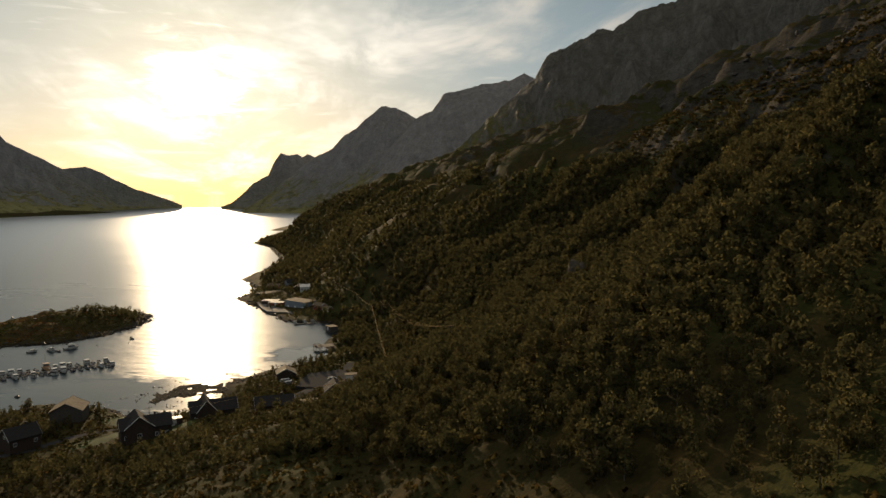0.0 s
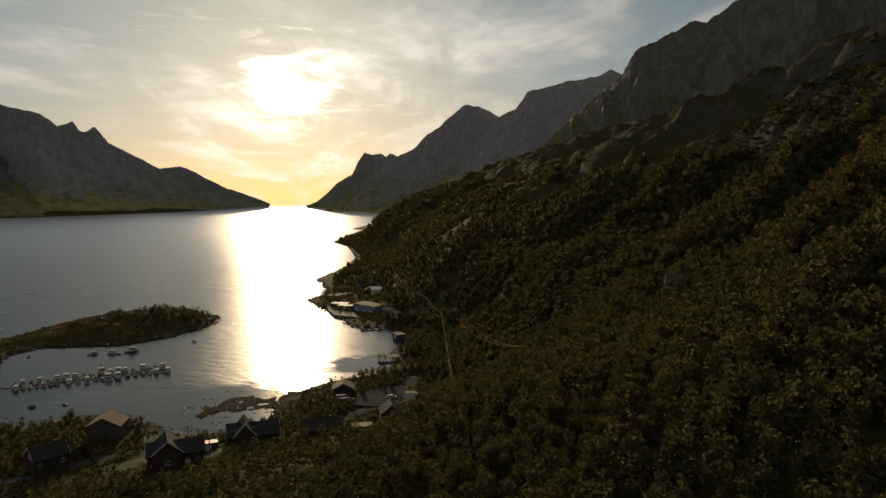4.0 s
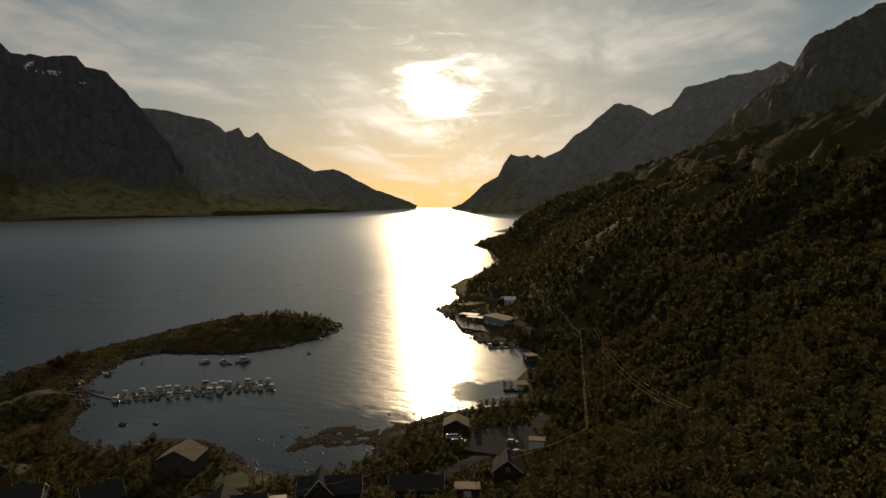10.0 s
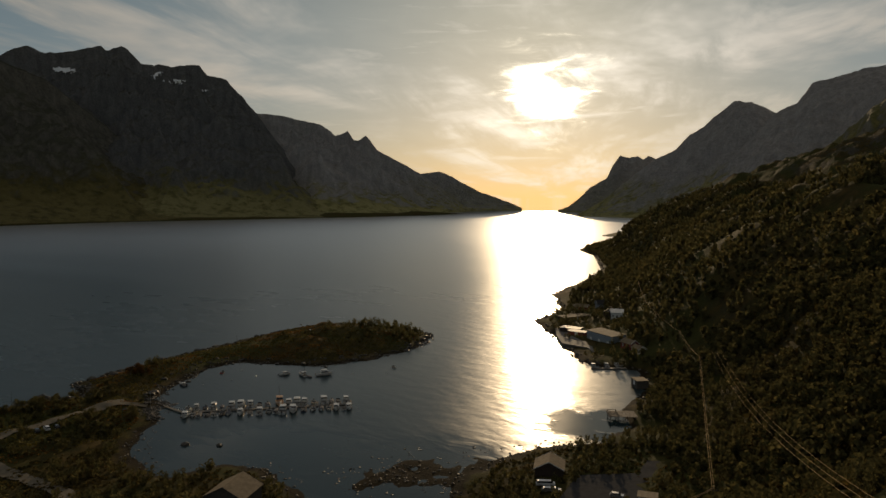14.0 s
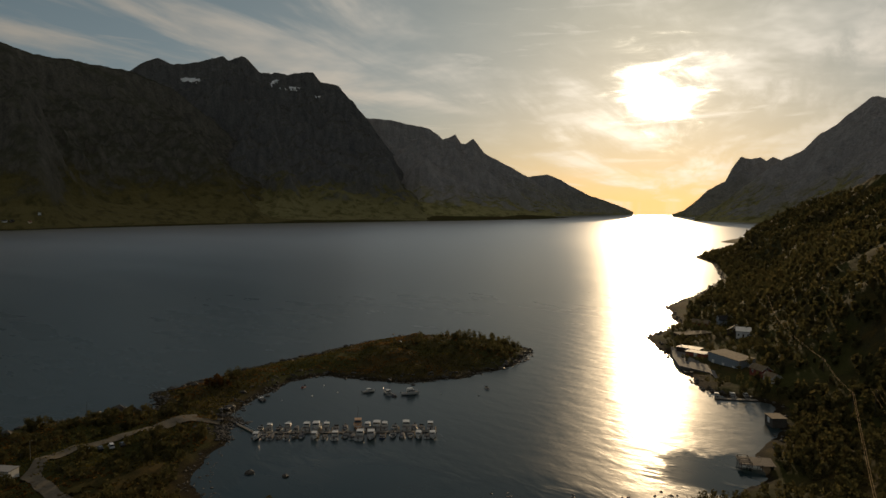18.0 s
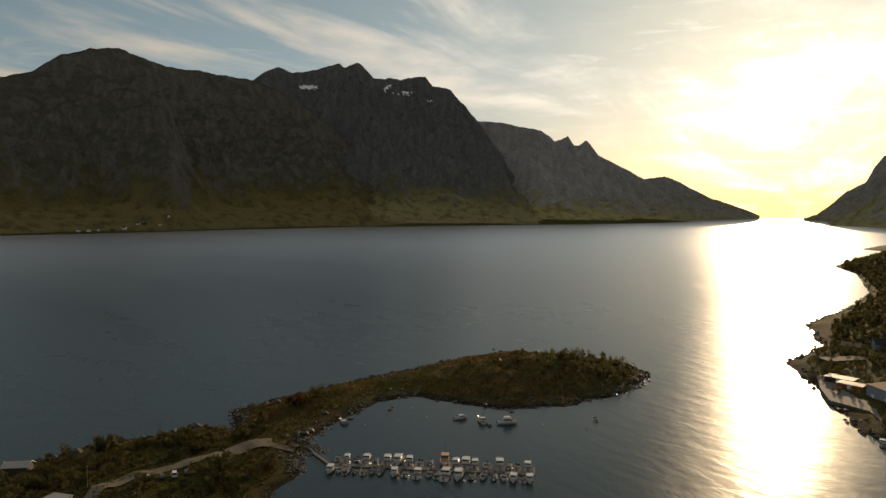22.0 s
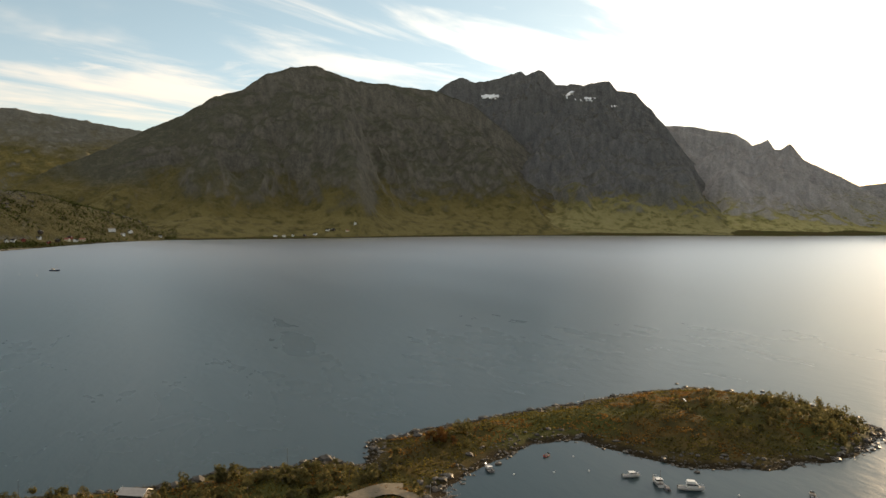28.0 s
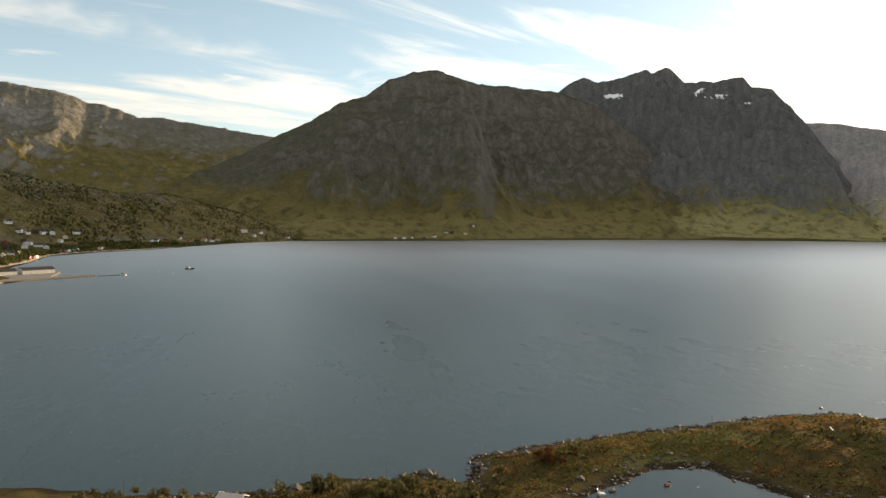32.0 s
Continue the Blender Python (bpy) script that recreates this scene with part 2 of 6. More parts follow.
def water_material():
    m, k = material("fjord water")
    at = k.add("NewGeometry").outputs["Position"]
    squeezed = k.add("Mapping", {"Vector": at, "Rotation": (0, 0, radians(32)), "Scale": (0.5, 1.0, 1.0)}).outputs[0]
    swell = k.noise(squeezed, 0.12, 3.0, 0.5, 0.2)
    gust = k.noise(squeezed, 0.035, 4.0, 0.6, 0.4)
    ripple = k.noise(squeezed, 0.9, 3.0, 0.6)
    wind = k.noise(k.add("Mapping", {"Vector": at, "Rotation": (0, 0, radians(30)), "Scale": (0.25, 1.0, 1.0)}).outputs[0], 0.009, 5.0, 0.6, 0.6)
    # the head of the bay lies in the lee, with smoother water
    lee = 0.0
    for cx, cy, r in ((-150.0, 226.0, 52.0), (-205.0, 216.0, 48.0), (-118.0, 318.0, 26.0)):
        off = k.add("VectorMath", {0: at, 1: (cx, cy, 0.0)}, operation="DISTANCE").outputs["Value"]
        off = k.math("ADD", off, k.math("MULTIPLY", k.math("SUBTRACT", swell, 0.5), 40.0))
        lee = k.math("MAXIMUM", lee, k.step(off, r, r * 0.55))
    calm = k.math("SUBTRACT", 1.0, k.math("MULTIPLY", lee, 0.75))
    height = k.math("MULTIPLY", k.math("ADD", k.math("MULTIPLY", swell, 0.30), k.math("MULTIPLY", ripple, 0.035)), calm)
    normal = k.add("Bump", {"Height": height, "Strength": 1.0, "Distance": 1.0}).outputs[0]
    offing = k.step(k.add("VectorMath", {0: at, 1: (-180.0, 260.0, 0.0)}, operation="DISTANCE").outputs["Value"], 120.0, 1900.0)
    rough = k.math("ADD", k.math("ADD", WATER_ROUGH, k.math("MULTIPLY", offing, 0.14)), k.math("ADD", k.math("MULTIPLY", k.math("SUBTRACT", wind, 0.5), 0.07), k.math("MULTIPLY", k.math("SUBTRACT", gust, 0.5), 0.04)))
    rough = k.math("MULTIPLY", rough, k.math("SUBTRACT", 1.0, k.math("MULTIPLY", lee, 0.45)))
    col = k.mix(wind, (0.013, 0.027, 0.031), (0.019, 0.036, 0.041))
    body = k.add("BsdfDiffuse", {"Color": col, "Normal": normal})
    # long low waves and, fewer, the steep small ones
    low = k.add("BsdfGlossy", {"Color": (1, 1, 1, 1), "Roughness": rough, "Normal": normal}, distribution="BECKMANN")
    chop = k.add("BsdfGlossy", {"Color": (1, 1, 1, 1), "Roughness": k.math("ADD", rough, 0.13), "Normal": normal}, distribution="BECKMANN")
    gloss = k.add("MixShader", {0: k.math("MULTIPLY", calm, 0.38), 1: low.outputs[0], 2: chop.outputs[0]})
    # wave facets lean towards the eye, so a rough sea reflects less than a mirror would
    fresnel = k.math("MULTIPLY", k.math("POWER", k.add("Fresnel", {"IOR": 1.33}).outputs[0], 1.05), 0.88)
    k.add("OutputMaterial", {"Surface": k.add("MixShader", {0: fresnel, 1: body.outputs[0], 2: gloss.outputs[0]}).outputs[0]})
    return m


WATER_ROUGH = 0.265


def leaf_material(name, stops, glow=0.5):
    m, k = material(name)
    ran = k.add("NewGeometry").outputs["Random Per Island"]
    at = k.add("NewGeometry").outputs["Position"]
    patch = k.noise(at, 0.05, 3.0)
    fac = k.math("ADD", k.math("MULTIPLY", ran, 0.35), k.math("MULTIPLY", patch, 0.65))
    col = k.ramp(fac, stops)
    # leaves lie mostly along the crown's outline
    crown = k.add("VectorTransform", {0: k.add("Attribute", attribute_name="crown").outputs["Vector"]}, vector_type="NORMAL", convert_from="OBJECT", convert_to="WORLD").outputs[0]
    face = k.vmath("SCALE", k.add("NewGeometry").outputs["Normal"])
    face.node.inputs["Scale"].default_value = 0.8
    lean = k.vmath("NORMALIZE", k.vmath("ADD", crown, face))
    d = k.add("BsdfDiffuse", {"Color": col, "Normal": lean})
    t = k.add("BsdfTranslucent", {"Color": col, "Normal": lean})
    mixed = k.add("MixShader", {0: glow, 1: d.outputs[0], 2: t.outputs[0]})
    k.add("OutputMaterial", {"Surface": mixed.outputs[0]})
    return m


M_GROUND, M_WATER = ground_material(), water_material()
# the haze of distance is put into this pale rock and grass colour
M_FAR = mountain_material("far rock paled for haze", (0.22, 0.205, 0.20), (0.46, 0.43, 0.41), 170, lush=1.6, heath=0.2)
M_CLIFF = mountain_material("blue-grey cliff rock with grass below", (0.07, 0.07, 0.073), (0.21, 0.205, 0.20), 200, lush=1.15, heath=0.5)
M_DOME = mountain_material("olive mountain heath over grassy foot", (0.042, 0.041, 0.036), (0.21, 0.19, 0.155), 210, lush=0.68, heath=0.97, warm=(1.08, 1.0, 0.8))
M_NEAR_CLIFF = mountain_material("near mountain rock and scrub", (0.08, 0.074, 0.066), (0.30, 0.275, 0.24), 420, lush=1.2, heath=0.5)
M_HEATH_HILL = mountain_material("heath hill with bare rock", (0.14, 0.13, 0.115), (0.34, 0.32, 0.29), 420, lush=0.85, heath=0.7, warm=(1.08, 1.0, 0.88))
M_HILLOCK = mountain_material("golden heath with rock outcrops", (0.12, 0.11, 0.095), (0.28, 0.25, 0.20), 200, lush=0.62, heath=0.5, warm=(1.12, 1.0, 0.88))
M_LEAF = leaf_material("birch leaves", [(0.2, (0.088, 0.088, 0.039)), (0.5, (0.140, 0.126, 0.054)), (0.75, (0.185, 0.148, 0.062)), (0.95, (0.24, 0.160, 0.066))], 0.6)
M_GROVE = leaf_material("village birch leaves", [(0.2, (0.075, 0.085, 0.026)), (0.55, (0.13, 0.135, 0.042)), (0.9, (0.20, 0.18, 0.06))], 0.5)
M_RUST_LEAF = leaf_material("rust-red leaves", [(0.2, (0.085, 0.046, 0.018)), (0.8, (0.19, 0.095, 0.032))])
M_BARK = plain("bark", (0.16, 0.13, 0.10), 0.85, scale=3.0, vary=0.5)

# ---- building helpers ----
EYE = np.array((-20.0, 40.0, 95.0))


def draw_in(x, y, z):
    """Draws the land beyond 3.3 km in along its sight lines, so that the whole fjord stands within 4.8 km."""
    p = np.stack([x - EYE[0], y - EYE[1], z - EYE[2]], -1)
    r = np.maximum(np.hypot(p[:, 0], p[:, 1]), 1e-6)
    short = np.where(r > 3300, 3300 + 1500 * (1 - np.exp(-(np.maximum(r, 3300) - 3300) / 1500)), r)
    return p * (short / r)[:, None] + EYE


LATTICE = np.random.RandomState(7).rand(256, 256)


def value_noise(x, y):
    xi, yi = np.floor(x).astype(int), np.floor(y).astype(int)
    fx, fy = x - xi, y - yi
    fx, fy = fx * fx * (3 - 2 * fx), fy * fy * (3 - 2 * fy)
    a, b = LATTICE[xi % 256, yi % 256], LATTICE[(xi + 1) % 256, yi % 256]
    c, d = LATTICE[xi % 256, (yi + 1) % 256], LATTICE[(xi + 1) % 256, (yi + 1) % 256]
    return (a * (1 - fx) + b * fx) * (1 - fy) + (c * (1 - fx) + d * fx) * fy


def fbm(x, y, octaves=5, gain=0.5, ridged=False):
    total, amp, norm = 0.0, 1.0, 0.0
    for i in range(octaves):
        n = value_noise(x * 2**i + 17.3 * i, y * 2**i - 9.1 * i)
        total = total + amp * ((1 - abs(2 * n - 1)) if ridged else n)
        norm += amp
        amp *= gain
    return total / norm


def smooth(lo, hi, v):
    f = np.clip((v - lo) / (hi - lo), 0, 1)
    return f * f * (3 - 2 * f)


def mesh_from(name, verts, faces, mat, shaded=False):
    """One mesh from arrays of vertices and of equal-sided faces."""
    me = bpy.data.meshes.new(name)
    verts, faces = np.asarray(verts, np.float32), np.asarray(faces, np.int32)
    side = faces.shape[1]
    crown = verts[:, 3:] if verts.shape[1] == 6 else None
    verts = np.ascontiguousarray(verts[:, :3])
    me.vertices.add(len(verts))
    me.vertices.foreach_set("co", verts.ravel())
    me.loops.add(faces.size)
    me.loops.foreach_set("vertex_index", faces.ravel())
    me.polygons.add(len(faces))
    me.polygons.foreach_set("loop_start", np.arange(0, faces.size, side, dtype=np.int32))
    me.polygons.foreach_set("loop_total", np.full(len(faces), side, dtype=np.int32))
    me.polygons.foreach_set("use_smooth", np.full(len(faces), shaded))
    me.materials.append(mat)
    me.update(calc_edges=True)
    me.validate()
    if crown is not None:
        me.attributes.new("crown", "FLOAT_VECTOR", "POINT").data.foreach_set("vector", np.ascontiguousarray(crown).ravel())
    return me


def with_crown(p):
    """Leaf quads with, beside each corner, the way out of the crown that they stand in."""
    q = p.reshape(-1, 4, 3).mean(1)
    out = q - np.array((0, 0, q[:, 2].mean() * 0.75))
    out = out / np.maximum(np.linalg.norm(out, axis=1, keepdims=True), 1e-6)
    return np.concatenate([p, np.repeat(out, 4, 0)], 1)


def grid_faces(rows, cols, wrap=False):
    i, j = np.meshgrid(np.arange(rows - 1), np.arange(cols if wrap else cols - 1), indexing="ij")
    a, b = i * cols + j, i * cols + (j + 1) % cols
    return np.stack([a, b, b + cols, a + cols], -1).reshape(-1, 4)


# ---- the plan of the shore: the fjord's edge, north along the steep side, round the bay and islet, then the far side ----
STEEP_SHORE = [(-1300, 4300), (-1063, 3563), (-840, 2500), (-742, 1930), (-640, 1870), (-610, 1600), (-566, 1360), (-480, 1230), (-374, 991),
               (-335, 830), (-318, 706), (-264, 613), (-258, 545), (-224, 505), (-206, 478), (-165, 424), (-131, 424), (-117, 384),
               (-113, 345), (-104, 325), (-104, 301), (-118, 288), (-128, 272), (-133, 255), (-131, 238), (-125, 218), (-127, 203), (-140, 190), (-152, 186)]
BAY_SHORE = [(-173, 199), (-194, 204), (-209, 198), (-216, 181), (-240, 182), (-253, 190), (-272, 214), (-278, 219), (-292, 226), (-291, 236),
             (-306, 238), (-318, 256), (-338, 290), (-338, 312), (-313, 322), (-287, 336), (-275, 368), (-273, 408), (-281, 432), (-294, 451),
             (-320, 461), (-360, 454), (-388, 430), (-392, 395), (-386, 350), (-381, 295), (-372, 250), (-368, 231), (-352, 226), (-337, 222),
             (-345, 212), (-356, 209), (-351, 194), (-353, 172), (-349, 150), (-350, 136), (-354, 106), (-364, 84), (-372, 60)]
FAR_SHORE = [(-420, -40), (-560, -120), (-760, -160), (-960, -140), (-1130, -170), (-1200, -150), (-1330, -240), (-1566, -250), (-1760, -270),
             (-1930, -200), (-2050, -110), (-2299, 8), (-2500, 110), (-2677, 269), (-2760, 760), (-2880, 1240), (-3000, 1950), (-2900, 2600),
             (-2800, 3300), (-2760, 4000), (-3000, 4900), (-3750, 6150), (-5200, 10000), (-12000, 22000)]
NORTH_SHORE = [(-9000, 22000), (-4400, 10500), (-3420, 7500), (-2700, 6200), (-2050, 4860)]
SHORE = np.array(STEEP_SHORE + BAY_SHORE + FAR_SHORE + NORTH_SHORE, float)


def shore_distance(x, y, ring=SHORE):
    """Metres to the shore line: above zero on land, below it on water."""
    best, inside = np.full(x.shape, 1e18), np.zeros(x.shape, bool)
    for (ax, ay), (bx, by) in zip(ring, np.roll(ring, -1, 0)):
        dx, dy = bx - ax, by - ay
        f = np.clip(((x - ax) * dx + (y - ay) * dy) / (dx * dx + dy * dy), 0, 1)
        best = np.minimum(best, (x - ax - f * dx) ** 2 + (y - ay - f * dy) ** 2)
        if ay != by:
            inside ^= ((ay > y) != (by > y)) & (x < (bx - ax) * (y - ay) / (by - ay) + ax)
    return np.where(inside, -1, 1) * np.sqrt(best)


REEF = np.array([(-163, 213), (-163, 230), (-150, 248), (-134, 258), (-116, 264), (-110, 246), (-124, 236), (-138, 230), (-146, 216)], float)
LINE_Y = [-400, -150, 50, 176, 236, 377, 500, 700, 1000, 1346, 2000, 3500]
FOOT_X = [-190, -190, -185, -165, -118, -122, -215, -300, -370, -555, -740, -1050]
BENCH_X = [60, 22, 3, -3, 8, -47, -115, -195, -290, -470, -620, -930]


def ground_height(x, y):
    sd = shore_distance(x, y)
    reef = -shore_distance(x, y, REEF)
    rough = fbm(x / 9, y / 9, 4)
    wavy = sd + (fbm(x / 14 + 40, y / 14, 4) - 0.5) * 9 * smooth(900, 300, np.hypot(x + 250, y - 300))
    sea = np.maximum(wavy * 0.09, -7.0)
    coast = 1.5 * (1 - np.exp(-np.maximum(wavy, 0) / 7)) + 0.045 * np.minimum(np.maximum(wavy, 0), 40) + (rough - 0.5) * 1.5
    h = np.where(wavy < 0, sea, np.maximum(coast * smooth(0, 2.5, wavy), 0.02))
    rise = (reef + (fbm(x / 6, y / 6, 4) - 0.56) * 40) * 0.05
    h = np.where((sd < 3) & (reef > -14), np.maximum(h, np.minimum(rise, 0.16)), h)
    # the islet's two low knolls
    h = h + smooth(0, 30, sd) * (6.0 * np.exp(-((x + 335) / 38) ** 2 - ((y - 395) / 45) ** 2) + 3.0 * np.exp(-((x + 352) / 18) ** 2 - ((y - 270) / 42) ** 2))
    h = h + np.where(x < -255, (fbm(x / 13 + 60, y / 13, 4) - 0.5) * 5.0 * smooth(6, 22, sd) * smooth(560, 480, np.hypot(x + 20, y - 40)), 0)
    # the long hillside
    foot, bench = np.interp(y, LINE_Y, FOOT_X), np.interp(y, LINE_Y, BENCH_X)
    s = np.clip((x - foot) / (bench - foot), 0, 1)
    u = np.maximum(x - bench, 0)
    pitch = 0.56 - 0.08 * smooth(350, 900, y)
    cap = 900 - 560 * smooth(450, 1000, y)
    hill = 43 * s**(1.6 + 1.6 * smooth(150, 185, y)) + cap * (1 - np.exp(-pitch * u / cap))
    lumps = (fbm((x + 0.5 * y) / 120 + 21, (y - 0.6 * x) / 62, 4, 0.5, True) - 0.62) * 30 * smooth(0.7, 1.0, s) * smooth(15, 70, u) + (fbm(x / 70, y / 70, 4) - 0.5) * 12 * smooth(0.5, 1, s) + (fbm(x / 22, y / 22, 3) - 0.5) * 7 * smooth(0.25, 0.8, s)
    hill = hill - 7.0 * np.exp(-((x + 60) / 24) ** 2 - ((y - 156) / 32) ** 2)
    # ledges and crags above the tree line
    high = smooth(70, 120, hill + 20 * (fbm(x / 90 + 5, y / 90, 3) - 0.5)) * smooth(40, 110, u)
    ledge = fbm((x + y * 0.35) / 34 + 11, (y - x * 0.5) / 130, 5, 0.55, True) - 0.6
    crag = fbm(x / 110 + 3, y / 150 - 8, 5, 0.5, True) - 0.6
    step = (hill / 26 + 1.3 * fbm(x / 160, y / 160, 3)) % 1.0
    hill = hill + high * (crag * 26 + ledge * 15 + 10 * (smooth(0.0, 0.25, step) - step))
    east = (sd > 0) & (x > -1400) & (x > foot)
    h = h + np.where(east, (hill + lumps) * smooth(0, 25, sd), 0)
    # low ground at the head of the fjord and along the far side
    west = (sd > 0) & ((x < -500) | (y < -60)) & (x < foot - 60)
    h = h + np.where(west, np.minimum(sd, 900) * 0.05 * smooth(0, 120, sd), 0)
    return h


def make_ground():
    az = np.concatenate([np.arange(-42, 112, 0.34), np.arange(112, 318, 3.0)])
    rad = np.concatenate([[1.0, 8.0], 15 * np.exp(np.arange(0, math.log(5600 / 15), 0.0158))])
    a, r = np.meshgrid(np.radians(az), rad)
    a, r = a.ravel(), r.ravel()
    x, y = EYE[0] - np.sin(a) * r, EYE[1] + np.cos(a) * r
    verts = draw_in(x, y, ground_height(x, y))
    ob = new("ground", mesh_from("ground", verts, grid_faces(len(rad), len(az), True)[:, ::-1], M_GROUND, True))
    tagged(ob, "rough heath and grass hillside dropping to a stony shore", "ground", kind="structure")


def make_water():
    az = np.arange(0, 360, 1.0)
    rad = np.concatenate([[0.5, 20, 60, 150, 300, 600, 1000, 1500, 2200, 2800], np.arange(3300, 7501, 150)])
    a, r = np.meshgrid(np.radians(az), rad)
    a, r = a.ravel(), r.ravel()
    verts = draw_in(EYE[0] - np.sin(a) * r, EYE[1] + np.cos(a) * r, np.zeros(len(a)))
    ob = new("water", mesh_from("water", verts, grid_faces(len(rad), len(az), True)[:, ::-1], M_WATER, True))
    tagged(ob, "calm grey-blue fjord water glittering under a low sun", "water", kind="structure")


RELIEF, SURFACE = {}, {}


def relief_height(key, x, y):
    """Height of a mountain's front over a place in plan."""
    az, base, crest, rows = RELIEF[key]
    a = np.degrees(np.arctan2(-(x - EYE[0]), y - EYE[1]))
    r = np.hypot(x - EYE[0], y - EYE[1])
    j = np.clip(np.round((a - az[0]) / 0.105).astype(int), 0, len(az) - 1)
    u = (r - base[j]) / (crest[j] - base[j])
    i = np.clip(np.round(u * (len(rows) - 1)).astype(int), 0, len(rows) - 1)
    return np.where((u < 0) | (a < az[0]) | (a > az[-1]), -9.0, rows[i, j])


def make_mountain(ridge, base, crest, mat, label, seed, bend=2.2, rough=0.20, name="mountain", jag=0.12, wild=1.0, spurs=()):
    """A mountain seen from the fjord: ridge holds bearings to the left of +y and heights in degrees, base and crest the distances of foot and ridge."""
    ridge = sorted(ridge)
    az0, az1 = ridge[0][0], ridge[-1][0]
    az = np.arange(az0, az1 + 0.05, 0.105)
    el = np.interp(az, [p[0] for p in ridge], [p[1] for p in ridge])
    el = el + (fbm(az * 2.2 + seed, az * 0 + seed, 4) - 0.5) * jag * 2
    base = np.interp(az, np.linspace(az0, az1, len(base)), base)
    crest = np.full(len(az), float(crest)) if not isinstance(crest, list) else np.interp(az, np.linspace(az0, az1, len(crest)), crest)
    top = EYE[2] + crest * np.tan(np.radians(el))
    front, back = np.linspace(0, 1, 160), np.linspace(0, 1, 14)[1:]
    a = np.radians(az)
    rows = []
    for u in front:
        r = base + (crest - base) * u
        x, y = EYE[0] - np.sin(a) * r, EYE[1] + np.cos(a) * r
        env = math.sin(math.pi * min(u, 0.999)) ** 0.7
        # spurs run out towards the water; gullies cut between them
        sway = (fbm(x / 500 + seed, y / 500, 3) - 0.5) * 500
        spur = fbm((x + sway) / 950 + seed, (y - sway) / 950 - seed, 4, 0.45, True) - 0.6
        crag = fbm((x - sway * 0.4) / 300 + seed, (y + sway * 0.4) / 300 - seed, 6, 0.55, True) - 0.6
        v = u + env * wild * (0.34 * spur + 0.15 * crag)
        for top_az, foot_az, out, wide in spurs:
            line = foot_az + (top_az - foot_az) * u + (fbm(np.full(1, u * 3.0 + seed), np.zeros(1), 3)[0] - 0.5) * 2.0
            side = (az - line) / wide
            v = v + env * (1 - u) ** 0.4 * float(smooth(0.80, 0.35, np.float64(u))) * out * np.exp(-side * side * np.where(side < 0, 2.5, 0.6))
        v = np.clip(v, 0, 1)
        foot = np.clip(v / 0.42, 0, 1)
        h = top * (0.16 * foot + 0.10 * v + 0.74 * np.clip((v - 0.20) / 0.80, 0, 1) ** bend)
        h = h + top * rough * env * crag * smooth(0.1, 0.5, v)
        h = h + (fbm(x / 70, y / 70, 4, 0.55, True) - 0.55) * 26 * env * wild
        roof = EYE[2] + r * np.tan(np.radians(el)) - (1 - u) * 40
        h = np.where(u < 0.999, np.minimum(h, np.maximum(roof, 12)), top)
        rows.append((r, np.maximum(h, -4 + 6 * min(1, u * 20))))
    RELIEF[name + str(int(seed))] = (az, base, crest, np.array([q[1] for q in rows]))
    for u in back:
        rows.append((crest * (1 + 0.25 * u), top * (1 - 0.85 * u)))
    r = np.concatenate([q[0] for q in rows])
    z = np.concatenate([q[1] for q in rows])
    a = np.tile(a, len(rows))
    verts = draw_in(EYE[0] - np.sin(a) * r, EYE[1] + np.cos(a) * r, z)
    SURFACE[name + str(int(seed))] = (az, verts.reshape(len(rows), len(az), 3))
    ob = new(name, mesh_from(name, verts, grid_faces(len(rows), len(az))[:, ::-1], mat, True))
    return tagged(ob, label, "mountain", kind="structure")


RIDGE_STEEP = [(-60, 20), (-45, 26), (-35, 27), (-25.0, 24.5), (-20.0, 18.5), (-12.2, 14.8), (-8.9, 14.0), (-7.2, 12.9), (-6.4, 13.1), (-4.0, 12.0), (-2.0, 11.2), (-1.1, 9.5),
               (1.6, 7.4), (5.2, 4.1), (9.0, 1.6), (11.8, 0.2), (16.0, -1.3)]
RIDGE_SADDLE = [(-2.7, 8.7), (-0.9, 9.4), (-0.06, 9.85), (1.05, 9.3), (3.5, 9.0), (5.8, 8.45), (6.5, 8.3), (7.4, 7.0), (8.3, 6.6), (8.8, 6.4), (10.0, 5.0), (13.7, 1.4), (16.5, -1.0)]
RIDGE_PYRAMID = [(6.3, 5.6), (8.8, 6.4), (10.4, 7.2), (11.6, 7.35), (12.0, 7.0), (13.7, 5.6), (14.6, 5.0), (15.7, 3.9), (16.9, 3.3), (18.3, 2.3), (21.0, 0.05), (22.8, -1.0)]
RIDGE_COMB = [(16.0, 3.2), (16.9, 3.2), (17.57, 3.5), (18.0, 3.25), (18.4, 3.5), (19.0, 3.35), (19.7, 3.6), (20.3, 2.7), (20.7, 1.8), (21.9, 1.15), (22.8, 0.25), (23.6, -0.4), (24.4, -0.7)]
RIDGE_DOME = [(94.4, 1.7), (92.4, 3.0), (88.8, 4.6), (86.7, 5.8), (83.7, 7.3), (82.0, 8.5), (79.7, 9.2), (78.2, 10.3), (76.2, 10.97), (74.5, 11.1), (71.2, 10.05), (69.0, 9.9),
              (65.4, 9.5), (62.6, 8.5), (59.6, 6.2), (57.2, 4.1), (55.1, 2.0), (52.4, 0.0), (48.0, -1.3)]
